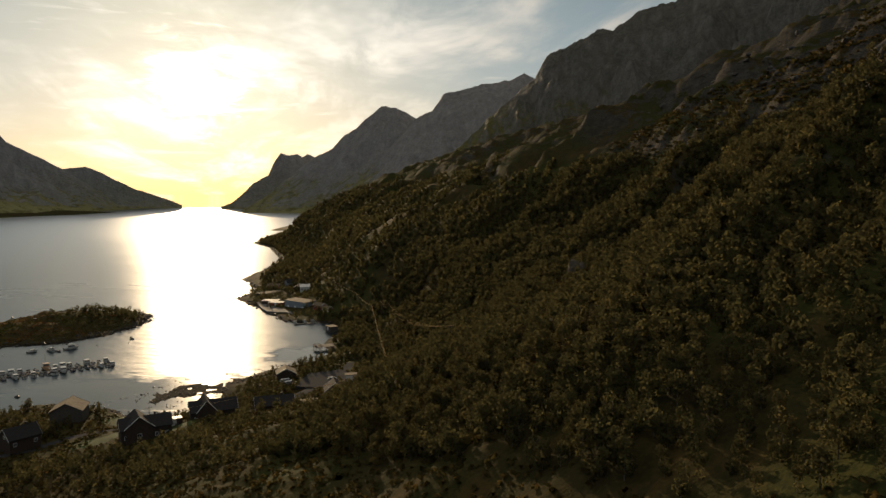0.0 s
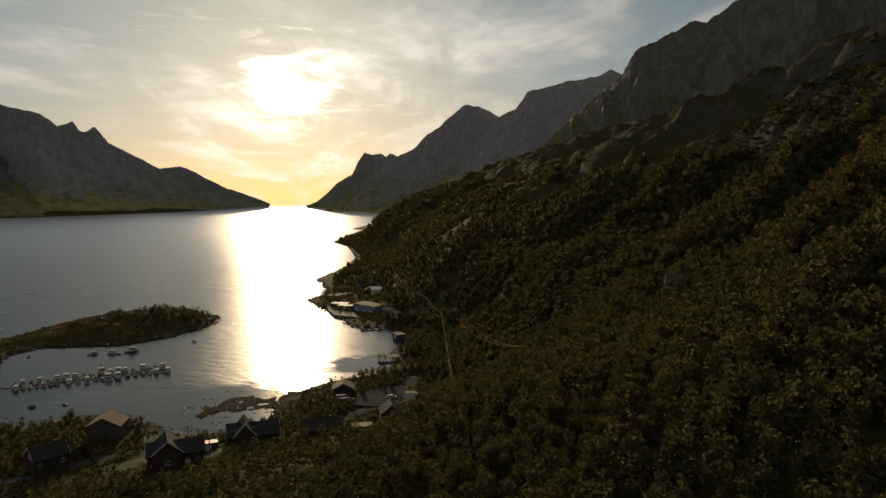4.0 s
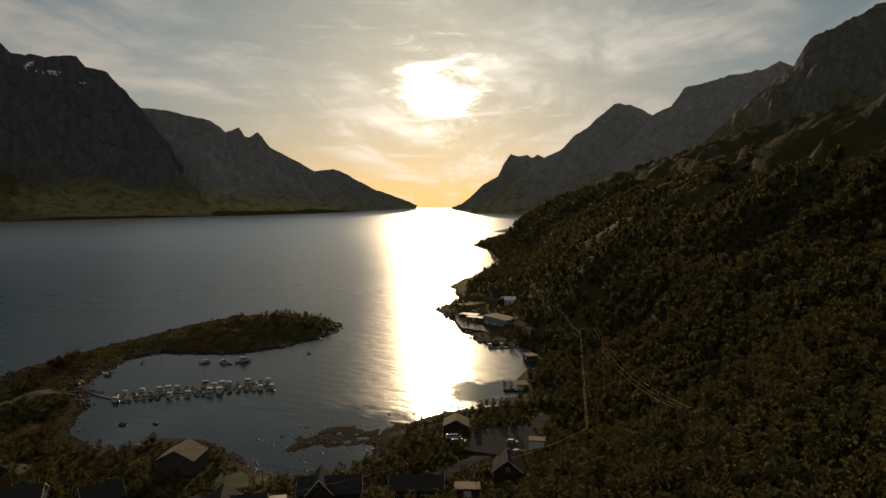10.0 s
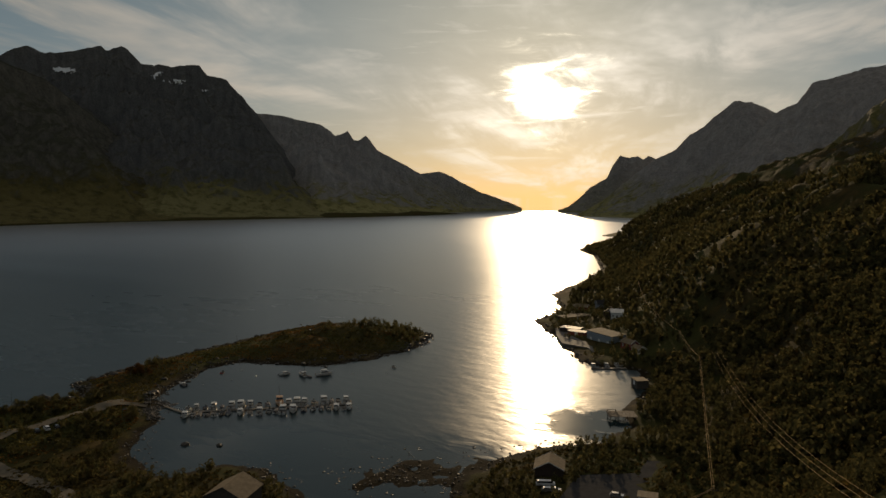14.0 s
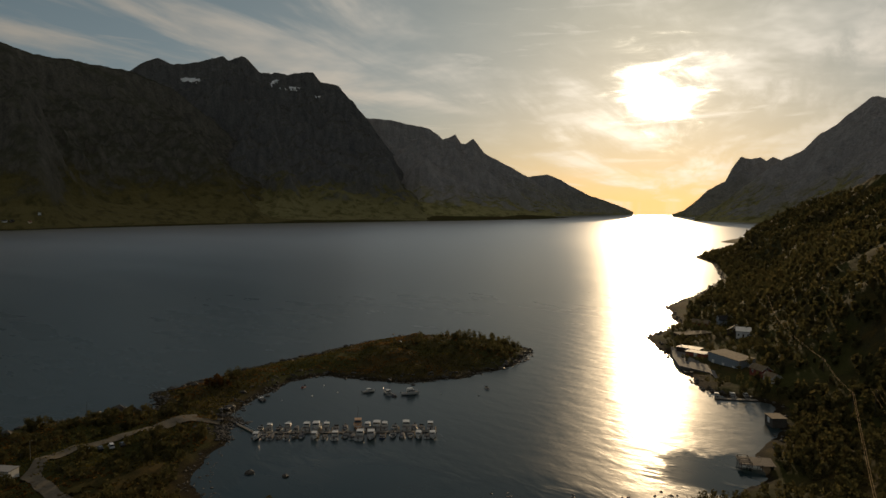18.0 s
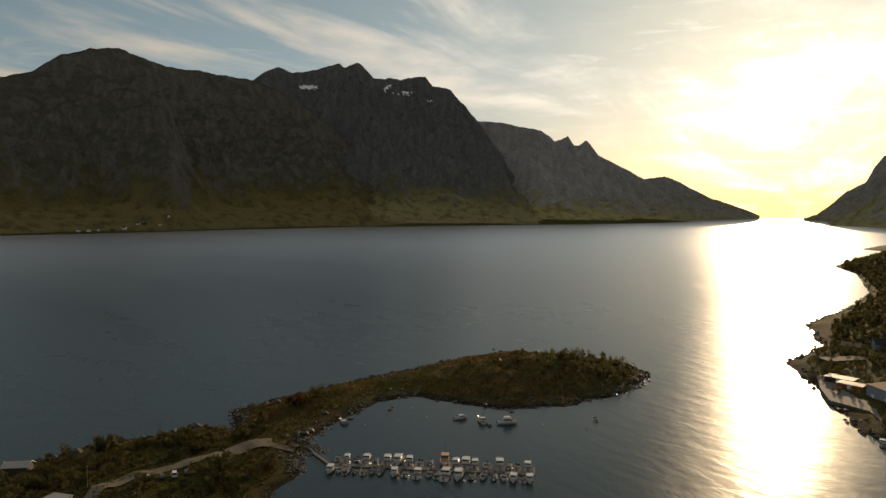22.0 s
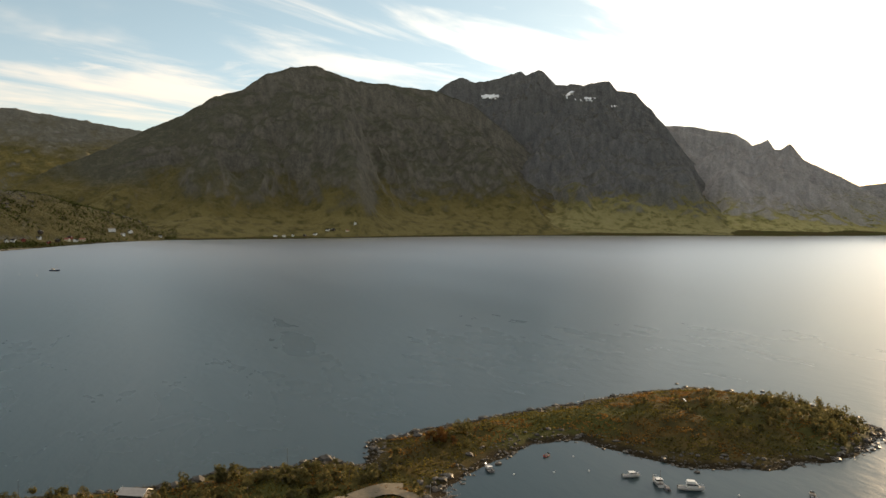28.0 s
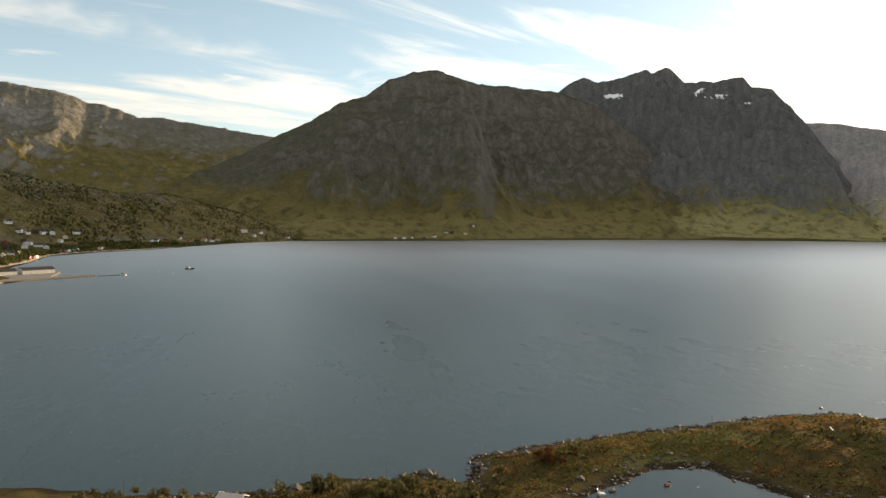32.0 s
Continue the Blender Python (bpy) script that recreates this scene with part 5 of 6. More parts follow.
# -- the quay village --
flat_patch("quay", [(-226, 516), (-212, 488), (-198, 466), (-178, 461), (-167, 446), (-150, 446), (-142, 470), (-170, 505), (-200, 530)], M_CONCRETE, "stone and concrete quay along the water", z=1.9, depth=4.5)
flat_building("fish_hall", (-175, 485), -33, 28, 11, 6.6, M_GREY, M_ROOF_GREY, "large grey fish hall with a broad flat roof on the quay", base=1.9, tilt=0.9, doors=3)
flat_building("quay_shed", (-209.5, 507.5), -4, 15, 6, 3.0, M_BROWN, M_ROOF_PALE, "long low shed with a pale roof on the quay", base=1.9, tilt=0.5)
flat_building("quay_shed", (-200.5, 498.0), -4, 13, 5, 2.8, M_RED, M_ROOF_PALE, "low red shed with a pale roof on the quay", base=1.9, tilt=0.5)
flat_building("quay_shed", (-230, 560), 62, 26, 8, 3.2, M_BROWN, M_ROOF_GREY, "long low warehouse at the water's edge", base=1.6, tilt=0.6)
house((-195.5, 562), 20, 9, 8, 4.0, 2.2, M_WHITE, M_ROOF_BRIGHT, "white house with a bright metal roof above the quay", windows=3)
house((-228, 613), 40, 9, 7, 4.2, 2.8, M_GREY, M_ROOF_DARK, "dark house with white window trim near the point", windows=3)
house((-243, 606), 5, 11, 7, 2.8, 2.0, M_RED, M_ROOF_GREY, "low red boathouse near the point", "boathouse", M_WHITE, 2, False)
house((-206, 574), 100, 12, 7, 3.2, 2.2, M_BROWN, M_ROOF_GREY, "brown house above the quay with grey roof", windows=3)
house((-151, 462), -33, 10, 6, 3.0, 2.0, M_RED, M_ROOF_GREY, "red store house beside the fish hall", "store_house", M_WHITE, 2, False)
house((-142, 452), -33, 7, 5, 2.6, 1.6, M_WHITE, M_ROOF_GREY, "small white store house by the road", "store_house", M_WHITE, 2, False)
flat_building("boat_shed", (-121, 391), -50, 8, 6, 2.6, M_OLDWOOD, M_ROOF_GREY, "small boat shed with a brown-grey roof standing at the shore", base=1.4)

dock = new("floating_dock")
dock.matrix_basis = pose(-157, 415, 0, 0, 0, math.degrees(math.atan2(11, 17)))
part("pontoon", boxes((0, 20, -1.5, 1.5, -0.3, 0.45)), M_CONCRETE, dock)
part("decking", boxes(*[(i * 0.5 + 0.02, i * 0.5 + 0.48, -1.6, 1.6, 0.47, 0.53) for i in range(40)]), M_PLANK, dock)
tagged(dock, "short floating dock below the fish hall", "dock")
for at, t in (((-158, 420), 120), ((-152, 425), 125), ((-147, 428.5), 130)):
    cabin_boat(M_GEL, "white work boat lying at the short dock", 7.0, (-0.2, 0.15), 1.7).matrix_basis = pose(*at, 0, 0, 0, t)

jetty = new("stilt_jetty")
jetty.matrix_basis = pose(-110, 333.5, 0, 0, 0, 30)
for i in range(4):
    for j in range(3):
        px, py = -5.5 + i * 3.6, -4 + j * 4
        part("pile", rod(bmesh.new(), (px, py, -2.5), (px, py, 2.9 if i < 2 else 2.3), 0.16, n=6), M_POLE, jetty)
for i in range(29):
    part("plank", boxes((-6 + i * 0.42, -6 + i * 0.42 + 0.38, -4.6, 4.6, 2.1, 2.2)), M_POLE, jetty)
for py in (-4, 0, 4):
    part("beam", rod(bmesh.new(), (-6, py, 2.0), (6.2, py, 2.0), 0.12, n=4), M_POLE, jetty)
    part("top_rail", rod(bmesh.new(), (-5.5, py, 2.9), (-1.9, py, 2.9), 0.09, n=4), M_POLE, jetty)
for px in (-5.5, -1.9):
    part("top_rail", rod(bmesh.new(), (px, -4, 2.9), (px, 4, 2.9), 0.09, n=4), M_POLE, jetty)
part("brace", rod(bmesh.new(), (-5.5, -4, 0.2), (-1.9, -4, 2.0), 0.08, n=4), M_POLE, jetty)
tagged(jetty, "old timber jetty on stilts with open frame", "jetty")


# -- vehicles --


def car(paint, label, length=4.3, van=False):
    ob = new("van" if van else "car")
    w, hgt = 0.88, 0.95 if not van else 1.5
    bm = bmesh.new()
    prof = [(-length / 2, 0.35), (-length / 2, 0.85), (-length / 2 + 0.15, 0.95), (length / 2 - 1.2, 0.92), (length / 2 - 0.15, 0.78), (length / 2, 0.6), (length / 2, 0.35)]
    if van:
        prof = [(-length / 2, 0.35), (-length / 2, 1.1), (length / 2 - 0.9, 1.1), (length / 2 - 0.1, 0.95), (length / 2, 0.7), (length / 2, 0.35)]
    left, right = [bm.verts.new((x, -w, z)) for x, z in prof], [bm.verts.new((x, w, z)) for x, z in prof]
    bm.faces.new(left)
    bm.faces.new(right[::-1])
    for i in range(len(prof)):
        j = (i + 1) % len(prof)
        bm.faces.new((left[i], right[i], right[j], left[j]))
    part("body", bm, paint, ob)
    lo, hi, x1 = (1.1, 1.7, length / 2 - 0.8) if van else (0.92, 1.36, length / 2 - 1.15)
    part("window", slanted(bmesh.new(), -length / 2 + 0.15, x1, w - 0.06, lo, hi, 0.3, 0.6, 0.12), M_GLASS, ob)
    part("roof", slanted(bmesh.new(), -length / 2 + 0.42, x1 - 0.55, w - 0.17, hi, hi + 0.1, 0.1, 0.15, 0.08), paint, ob)
    for sx in (-0.31, 0.31):
        for sy in (-1, 1):
            wheel = part("wheel", rod(bmesh.new(), (sx * length, sy * (w - 0.2), 0.33), (sx * length, sy * (w + 0.01), 0.33), 0.33, n=12), M_RUBBER, ob)
            part("rim", rod(bmesh.new(), (sx * length, sy * (w + 0.01), 0.33), (sx * length, sy * (w + 0.03), 0.33), 0.2, n=10), M_STEEL, wheel)
    for sy in (-0.6, 0.6):
        part("headlight", boxes((length / 2 - 0.05, length / 2 + 0.02, sy - 0.16, sy + 0.16, 0.6, 0.74)), M_GLASS, ob)
    return tagged(ob, label, "car" if not van else "van")


for at, t, paint, label, van in (((-291, 170), 165, M_CAR_WHITE, "white van parked beside the gravel track", True), ((-292, 175), 165, M_CAR_DARK, "dark car parked beside the gravel track", False),
                                 ((-293, 179.5), 165, M_CAR_WHITE, "white estate car parked beside the gravel track", True), ((-294, 184), 165, M_CAR_DARK, "black car parked under the bushes", False),
                                 ((-119, 153), 110, M_CAR_DARK, "dark car on the road between the houses", False), ((-78, 240), 20, M_CAR_GREY, "silver car parked in the asphalt yard", False),
                                 ((-73, 231), 60, M_CAR_WHITE, "white car parked by the white hut", False), ((-102, 240), 30, M_CAR_WHITE, "white camper van beside the brown boathouse", True),
                                 ((-98, 236), 30, M_CAR_GREY, "silver car parked near the camper van", False)):
    z = gz(*at) + 0.42 if at[0] < -280 else 5.0 if -96 < at[0] < -66 and 226 < at[1] < 262 else gz(*at) + 0.12
    car(paint, label, 6.2 if "camper" in label else 4.4, van).matrix_basis = pose(*at, z, 0, 0, t)


# -- poles and wires --


def power_pole(at, height, turn, label="tarred wooden power pole with crossarm on the slope", arms=3):
    ob = new("power_pole")
    ob.matrix_basis = pose(at[0], at[1], gz(*at), 0, 0, turn)
    part("pole", rod(bmesh.new(), (0, 0, -1.2), (0, 0, height), 0.17, 0.11, 8), M_POLE, ob)
    arm = part("crossarm", boxes((-1.3, 1.3, -0.08, 0.08, height - 0.75, height - 0.6)), M_POLE, ob)
    for i in range(arms):
        x = -1.1 + 2.2 * i / (arms - 1)
        part("insulator", rod(bmesh.new(), (x, 0, height - 0.6), (x, 0, height - 0.3), 0.07, 0.04, 6), M_GLASS, arm)
    return tagged(ob, label, "power pole", "power poles")


def wire_run(points, gap, strands, label, sag=2.0, radius=0.045):
    ob = new("power_line")
    for s in range(strands):
        bm = bmesh.new()
        for a, b in zip(points, points[1:]):
            a, b = Vector(a), Vector(b)
            side = Vector((-(b - a).y, (b - a).x, 0)).normalized() * gap * (s - (strands - 1) / 2)
            last = None
            for i in range(17):
                t = i / 16
                p = a.lerp(b, t) + side - Vector((0, 0, 4 * sag * t * (1 - t)))
                if last is not None:
                    rod(bm, last, p, radius, n=4)
                last = p
        part("wire", bm, M_WIRE, ob)
    return tagged(ob, label, "power line")


for i, (x, y, z) in enumerate(LINE_A):
    power_pole((x, y), max(z - gz(x, y) + 0.2, 5.0), 20, arms=2)
for x, y, z in LINE_B:
    power_pole((x, y), max(z - gz(x, y) + 0.2, 5.0), -20)
wire_run([(x, y, max(z, gz(x, y) + 4.7)) for x, y, z in LINE_A], 0.55, 2, "twin power line glinting in the low sun above the road", 1.6, 0.055)
wire_run([(x, y, max(z, gz(x, y) + 4.7)) for x, y, z in LINE_B], 2.0, 3, "three-wire power line glinting over the birch slope", 6.0, 0.035)
power_pole((-104.5, 133.5), 8.5, 30, "tarred wooden power pole beside the houses")
power_pole((-135, 168), 8.0, 30, "tarred wooden power pole beside the shore road")
wire_run([(-104.5, 133.5, gz(-104.5, 133.5) + 8.3), (-84, 196, 15.0), (-72, 190, 14.5)], 0.5, 2, "thin wires between the houses of the hamlet", 0.8, 0.014)


def lamp_post(at, turn, label):
    ob = new("street_lamp")
    ob.matrix_basis = pose(at[0], at[1], max(gz(*at), 0.1), 0, 0, turn)
    bm = rod(bmesh.new(), (0, 0, -0.5), (0, 0, 7.0), 0.09, 0.06, 6)
    part("post", bm, M_STEEL, ob)
    part("arm", rod(bmesh.new(), (0, 0, 6.95), (1.1, 0, 7.2), 0.045, n=5), M_STEEL, ob)
    part("lamp_head", boxes((0.9, 1.5, -0.14, 0.14, 7.12, 7.26)), M_ROOF_GREY, ob)
    return tagged(ob, label, "street lamp", "street lamps by the track")


lamp_post((-297, 153), 20, "slim steel street lamp beside the gravel track")
lamp_post((-296, 228), 120, "slim steel street lamp on the marina mole")
lamp_post((-300, 236), 200, "slim steel street lamp near the gangway")
for at, h in (((-348, 192), 7.5), ((-352, 104), 7.0), ((-383, 352), 5.0)):
    mast = new("marker_pole")
    mast.matrix_basis = pose(*at, max(gz(*at), 0.1))
    part("pole", rod(bmesh.new(), (0, 0, -0.6), (0, 0, h), 0.08, 0.05, 6), M_POLE, mast)
    part("cap", rod(bmesh.new(), (0, 0, h), (0, 0, h + 0.15), 0.1, n=6), M_STEEL, mast)
    tagged(mast, "thin wooden pole standing on the shore rocks", "pole")

house((-336, 139), 60, 8, 5.5, 2.6, 1.2, M_OLDWOOD, M_ROOF_PALE, "small grey boathouse with a pale sheet roof on the rocks", "boathouse", M_WHITE, 0, False, base=1.4)
house((-329, 128), 60, 5, 4, 2.2, 1.0, M_OLDWOOD, M_ROOF_PALE, "tiny grey shed with a pale roof by the shore", "shed", M_WHITE, 0, False)
flat_building("shed", (-291, 143), 35, 7, 5, 2.6, M_WHITE, M_ROOF_PALE, "white shed with a pale flat roof beside the track")


# -- rocks --


def rock_proto(rng, flat=0.6):
    bm = bmesh.new()
    bmesh.ops.create_icosphere(bm, subdivisions=1, radius=1.0)
    for v in bm.verts:
        v.co *= rng.uniform(0.72, 1.15)
        v.co.z *= flat
    vs, fs = np.array([tuple(v.co) for v in bm.verts]), np.array([[v.index for v in f.verts] for f in bm.faces])
    bm.free()
    return vs, fs


def join_rocks(name, x, y, z, size, mat, label, seed, cat="rocks"):
    rng, nrng = random.Random(seed), np.random.RandomState(seed)
    protos = [rock_proto(rng, rng.uniform(0.45, 0.8)) for _ in range(6)]
    verts, faces, n = [], [], 0
    pick, turn = nrng.randint(0, 6, len(x)), nrng.uniform(0, 6.28, len(x))
    for i, (pv, pf) in enumerate(protos):
        m = pick == i
        c, s = np.cos(turn[m])[:, None], np.sin(turn[m])[:, None]
        k = size[m][:, None]
        v = np.stack([(pv[:, 0] * c - pv[:, 1] * s * 0.8) * k + x[m][:, None], (pv[:, 0] * s + pv[:, 1] * c * 0.8) * k + y[m][:, None], pv[:, 2] * k + z[m][:, None]], -1)
        verts.append(v.reshape(-1, 3))
        faces.append((np.arange(m.sum())[:, None, None] * len(pv) + pf[None] + n).reshape(-1, 3))
        n += m.sum() * len(pv)
    ob = new(name, mesh_from(name, np.concatenate(verts), np.concatenate(faces), mat))
    return tagged(ob, label, cat, kind="stuff")


def make_rocks():
    nrng = np.random.RandomState(21)
    x, y = scatter(nrng, -400, -260, 120, 470, 1.5)
    sd = shore_distance(x, y)
    m = (sd > -2.5) & (sd < 11) & (nrng.rand(len(x)) < np.where(sd < 4, 0.6, 0.28)) & ~((x > -330) & (y < 215))
    x, y, sd = x[m], y[m], sd[m]
    size = np.exp(nrng.normal(-0.5, 0.5, len(x)))
    z = np.maximum(ground_height(x, y), -0.25)
    wet = z < 0.5
    join_rocks("shore_stones", x[wet], y[wet], z[wet], size[wet], M_WET_STONE, "dark weed-covered stones along the waterline", 31)
    join_rocks("shore_stones", x[~wet], y[~wet], z[~wet], size[~wet], M_STONE, "grey shore stones and ledges above the tide", 32)
    x, y = scatter(nrng, -300, -276, 205, 240, 1.1)
    sd = shore_distance(x, y)
    m = (sd > -1.5) & (sd < 4)
    x, y = x[m], y[m]
    join_rocks("riprap", x, y, np.maximum(ground_height(x, y), -0.2) + 0.2, nrng.uniform(0.4, 0.95, len(x)), M_STONE, "heap of blasted stones round the marina mole", 33)
    # reef and beach of the bay
    x, y = scatter(nrng, -302, -95, 165, 300, 1.7)
    z = ground_height(x, y)
    m = (z > -0.55) & (z < 0.75) & (nrng.rand(len(x)) < 0.55) & (fbm(x / 8, y / 8, 3) > 0.42)
    x, y, z = x[m], y[m], z[m]
    join_rocks("reef_stones", x, y, np.maximum(z, -0.15), nrng.uniform(0.25, 0.8, len(x)), M_WET_STONE, "weed-brown stones drying on the reef and beach", 34)
    x, y = scatter(nrng, -620, -100, 330, 1400, 4.0)
    sd = shore_distance(x, y)
    m = (sd > -2) & (sd < 5) & (nrng.rand(len(x)) < 0.6) & (x > np.interp(y, [330, 700, 1400], [-260, -360, -640]))
    x, y = x[m], y[m]
    join_rocks("shore_stones", x, y, np.maximum(ground_height(x, y), 0), nrng.uniform(0.6, 1.9, len(x)), M_WET_STONE, "dark rocks below the steep wooded shore", 35)
    # boulders that stand out
    rng = random.Random(8)
    for bx, by, r, mat, label in ((-391, 427, 1.6, M_WET_STONE, "dark rounded boulder on the islet's outer shore"), (-384, 436, 2.0, M_WET_STONE, "dark rounded boulder on the islet's outer shore"),
                                  (-374, 443, 2.2, M_WET_STONE, "broad dark boulder at the islet's edge"), (-399, 428, 1.3, M_WET_STONE, "low dark rock just off the islet"),
                                  (-366, 459, 1.5, M_WET_STONE, "low dark rock just off the islet"), (-322, 461, 1.8, M_WET_STONE, "dark boulder near the islet's tip"),
                                  (-309, 459, 1.2, M_WET_STONE, "dark boulder near the islet's tip"), (-298, 452, 1.1, M_WET_STONE, "dark boulder at the islet's tip"),
                                  (-277, 425, 1.2, M_WET_STONE, "small skerry beside the islet"), (-285, 333, 1.5, M_WET_STONE, "dark pointed rock in the bay"),
                                  (-322, 268, 1.7, M_WET_STONE, "round dark rock at the islet's inner shore"), (-316, 244, 2.2, M_WET_STONE, "large dark boulder by the marina track"),
                                  (-313, 240, 1.8, M_WET_STONE, "dark boulder by the marina track"), (-308, 235, 1.6, M_STONE, "grey boulder by the marina mole"),
                                  (-352, 208, 3.0, M_STONE, "large grey rock knoll at the shore"), (-347, 211, 2.4, M_WET_STONE, "dark rock at the narrow gap"),
                                  (-365, 240, 2.6, M_STONE, "pale ledge on the islet's near end"), (-360, 250, 2.2, M_STONE, "pale ledge among heather"),
                                  (-376, 290, 2.4, M_STONE, "pale rock ledge along the islet shore"), (-380, 318, 2.6, M_STONE, "pale rock ledge along the islet shore"),
                                  (-384, 345, 2.2, M_STONE, "pale rock ledge along the islet shore"), (-346, 160, 2.6, M_STONE, "pale sloping rock on the outer shore"),
                                  (-345, 152, 2.2, M_STONE, "pale sloping rock on the outer shore"), (-240, 205, 2.0, M_WET_STONE, "low dark skerry in the bay"), (-228, 212, 1.6, M_WET_STONE, "low dark skerry in the bay")):
        pv, pf = rock_proto(rng, 0.62)
        ob = new("boulder", mesh_from("boulder", pv * r, pf, mat))
        ob.matrix_basis = pose(bx, by, max(gz(bx, by), -0.1) + 0.1 * r, 0, 0, rng.uniform(0, 360))
        tagged(ob, label, "boulder", "boulders round the islet")
    a, r = np.radians(nrng.uniform(-27, -8, 420)), nrng.uniform(380, 760, 420)
    x, y = 20 - np.sin(a) * r, -103 + np.cos(a) * r
    m = (fbm(x / 60 + 5, y / 60, 3) > 0.52) & (x > np.interp(y, LINE_Y, BENCH_X) + 90)
    x, y = x[m], y[m]
    join_rocks("rock_bands", x, y, ground_height(x, y), nrng.uniform(1.2, 4.0, len(x)), M_STONE, "grey rock slabs breaking through the upper slope", 37)
    # pale crags on the wooded slope and bare slabs above it
    for i, (cx, cy, r, tall) in enumerate(((37.5, 178, 3.8, 1.9), (34.5, 173, 2.6, 1.3), (40, 183, 3.2, 1.6), (61, 147, 3.2, 1.8), (64, 151, 2.4, 1.3))):
        ob = new("crag", rock_face("crag", r, r * 0.75, r * tall, 100 + i))
        ob.matrix_basis = pose(cx, cy, gz(cx, cy) + 0.15 * r, 0, 0, 20 + i * 25)
        tagged(ob, "pale grey crag standing out of the birch slope", "crag", "crags on the slope")
    for i, (cx, cy, a, b, c, turn) in enumerate(SLABS):
        ob = new("rock_slab", rock_face("rock_slab", a, b, c, 200 + i))
        ob.matrix_basis = pose(cx, cy, gz(cx, cy) + 0.2, 0, -33, turn)
        tagged(ob, "bare grey rock slab dipping down the hillside", "rock slab", "rock slabs on the upper slope")


def rock_face(name, a, b, c, seed):
    """A block of bedrock with split, uneven faces."""
    rng = random.Random(seed)
    bm = bmesh.new()
    bmesh.ops.create_icosphere(bm, subdivisions=4, radius=1.0)
    planes = [(Vector((rng.gauss(0, 1), rng.gauss(0, 1), rng.gauss(0, 0.7))).normalized(), rng.uniform(0.5, 0.82)) for _ in range(16)]
    co = np.array([tuple(v.co) for v in bm.verts])
    bite = (fbm(co[:, 0] * 2.2 + seed, co[:, 2] * 1.1 + co[:, 1] * 2.0, 4, 0.55, True) - 0.5) * 0.34
    for v, g in zip(bm.verts, bite):
        for n, d in planes:
            over = v.co.dot(n) - d
            if over > 0:
                v.co -= n * over * 0.92
        v.co *= 1.0 + g
        v.co = Vector((v.co.x * a, v.co.y * b, v.co.z * c))
    me = bpy.data.meshes.new(name)
    bm.to_mesh(me)
    bm.free()
    me.materials.append(M_OUTCROP)
    return me


SLABS = [(94, 111, 9, 5, 2.2, 15), (102, 118, 11, 6, 2.4, 8), (112, 128, 12, 6, 2.6, 12), (118, 138, 9, 5, 2.2, 0), (126, 122, 12, 7, 2.8, 18), (108, 106, 8, 4, 2.0, 10),
         (134, 140, 12, 6, 3.0, 6), (140, 116, 10, 6, 2.6, 22), (92, 150, 7, 4, 2.0, -8), (104, 160, 8, 4, 2.0, 5)]
make_rocks()


# -- bushes and grass --


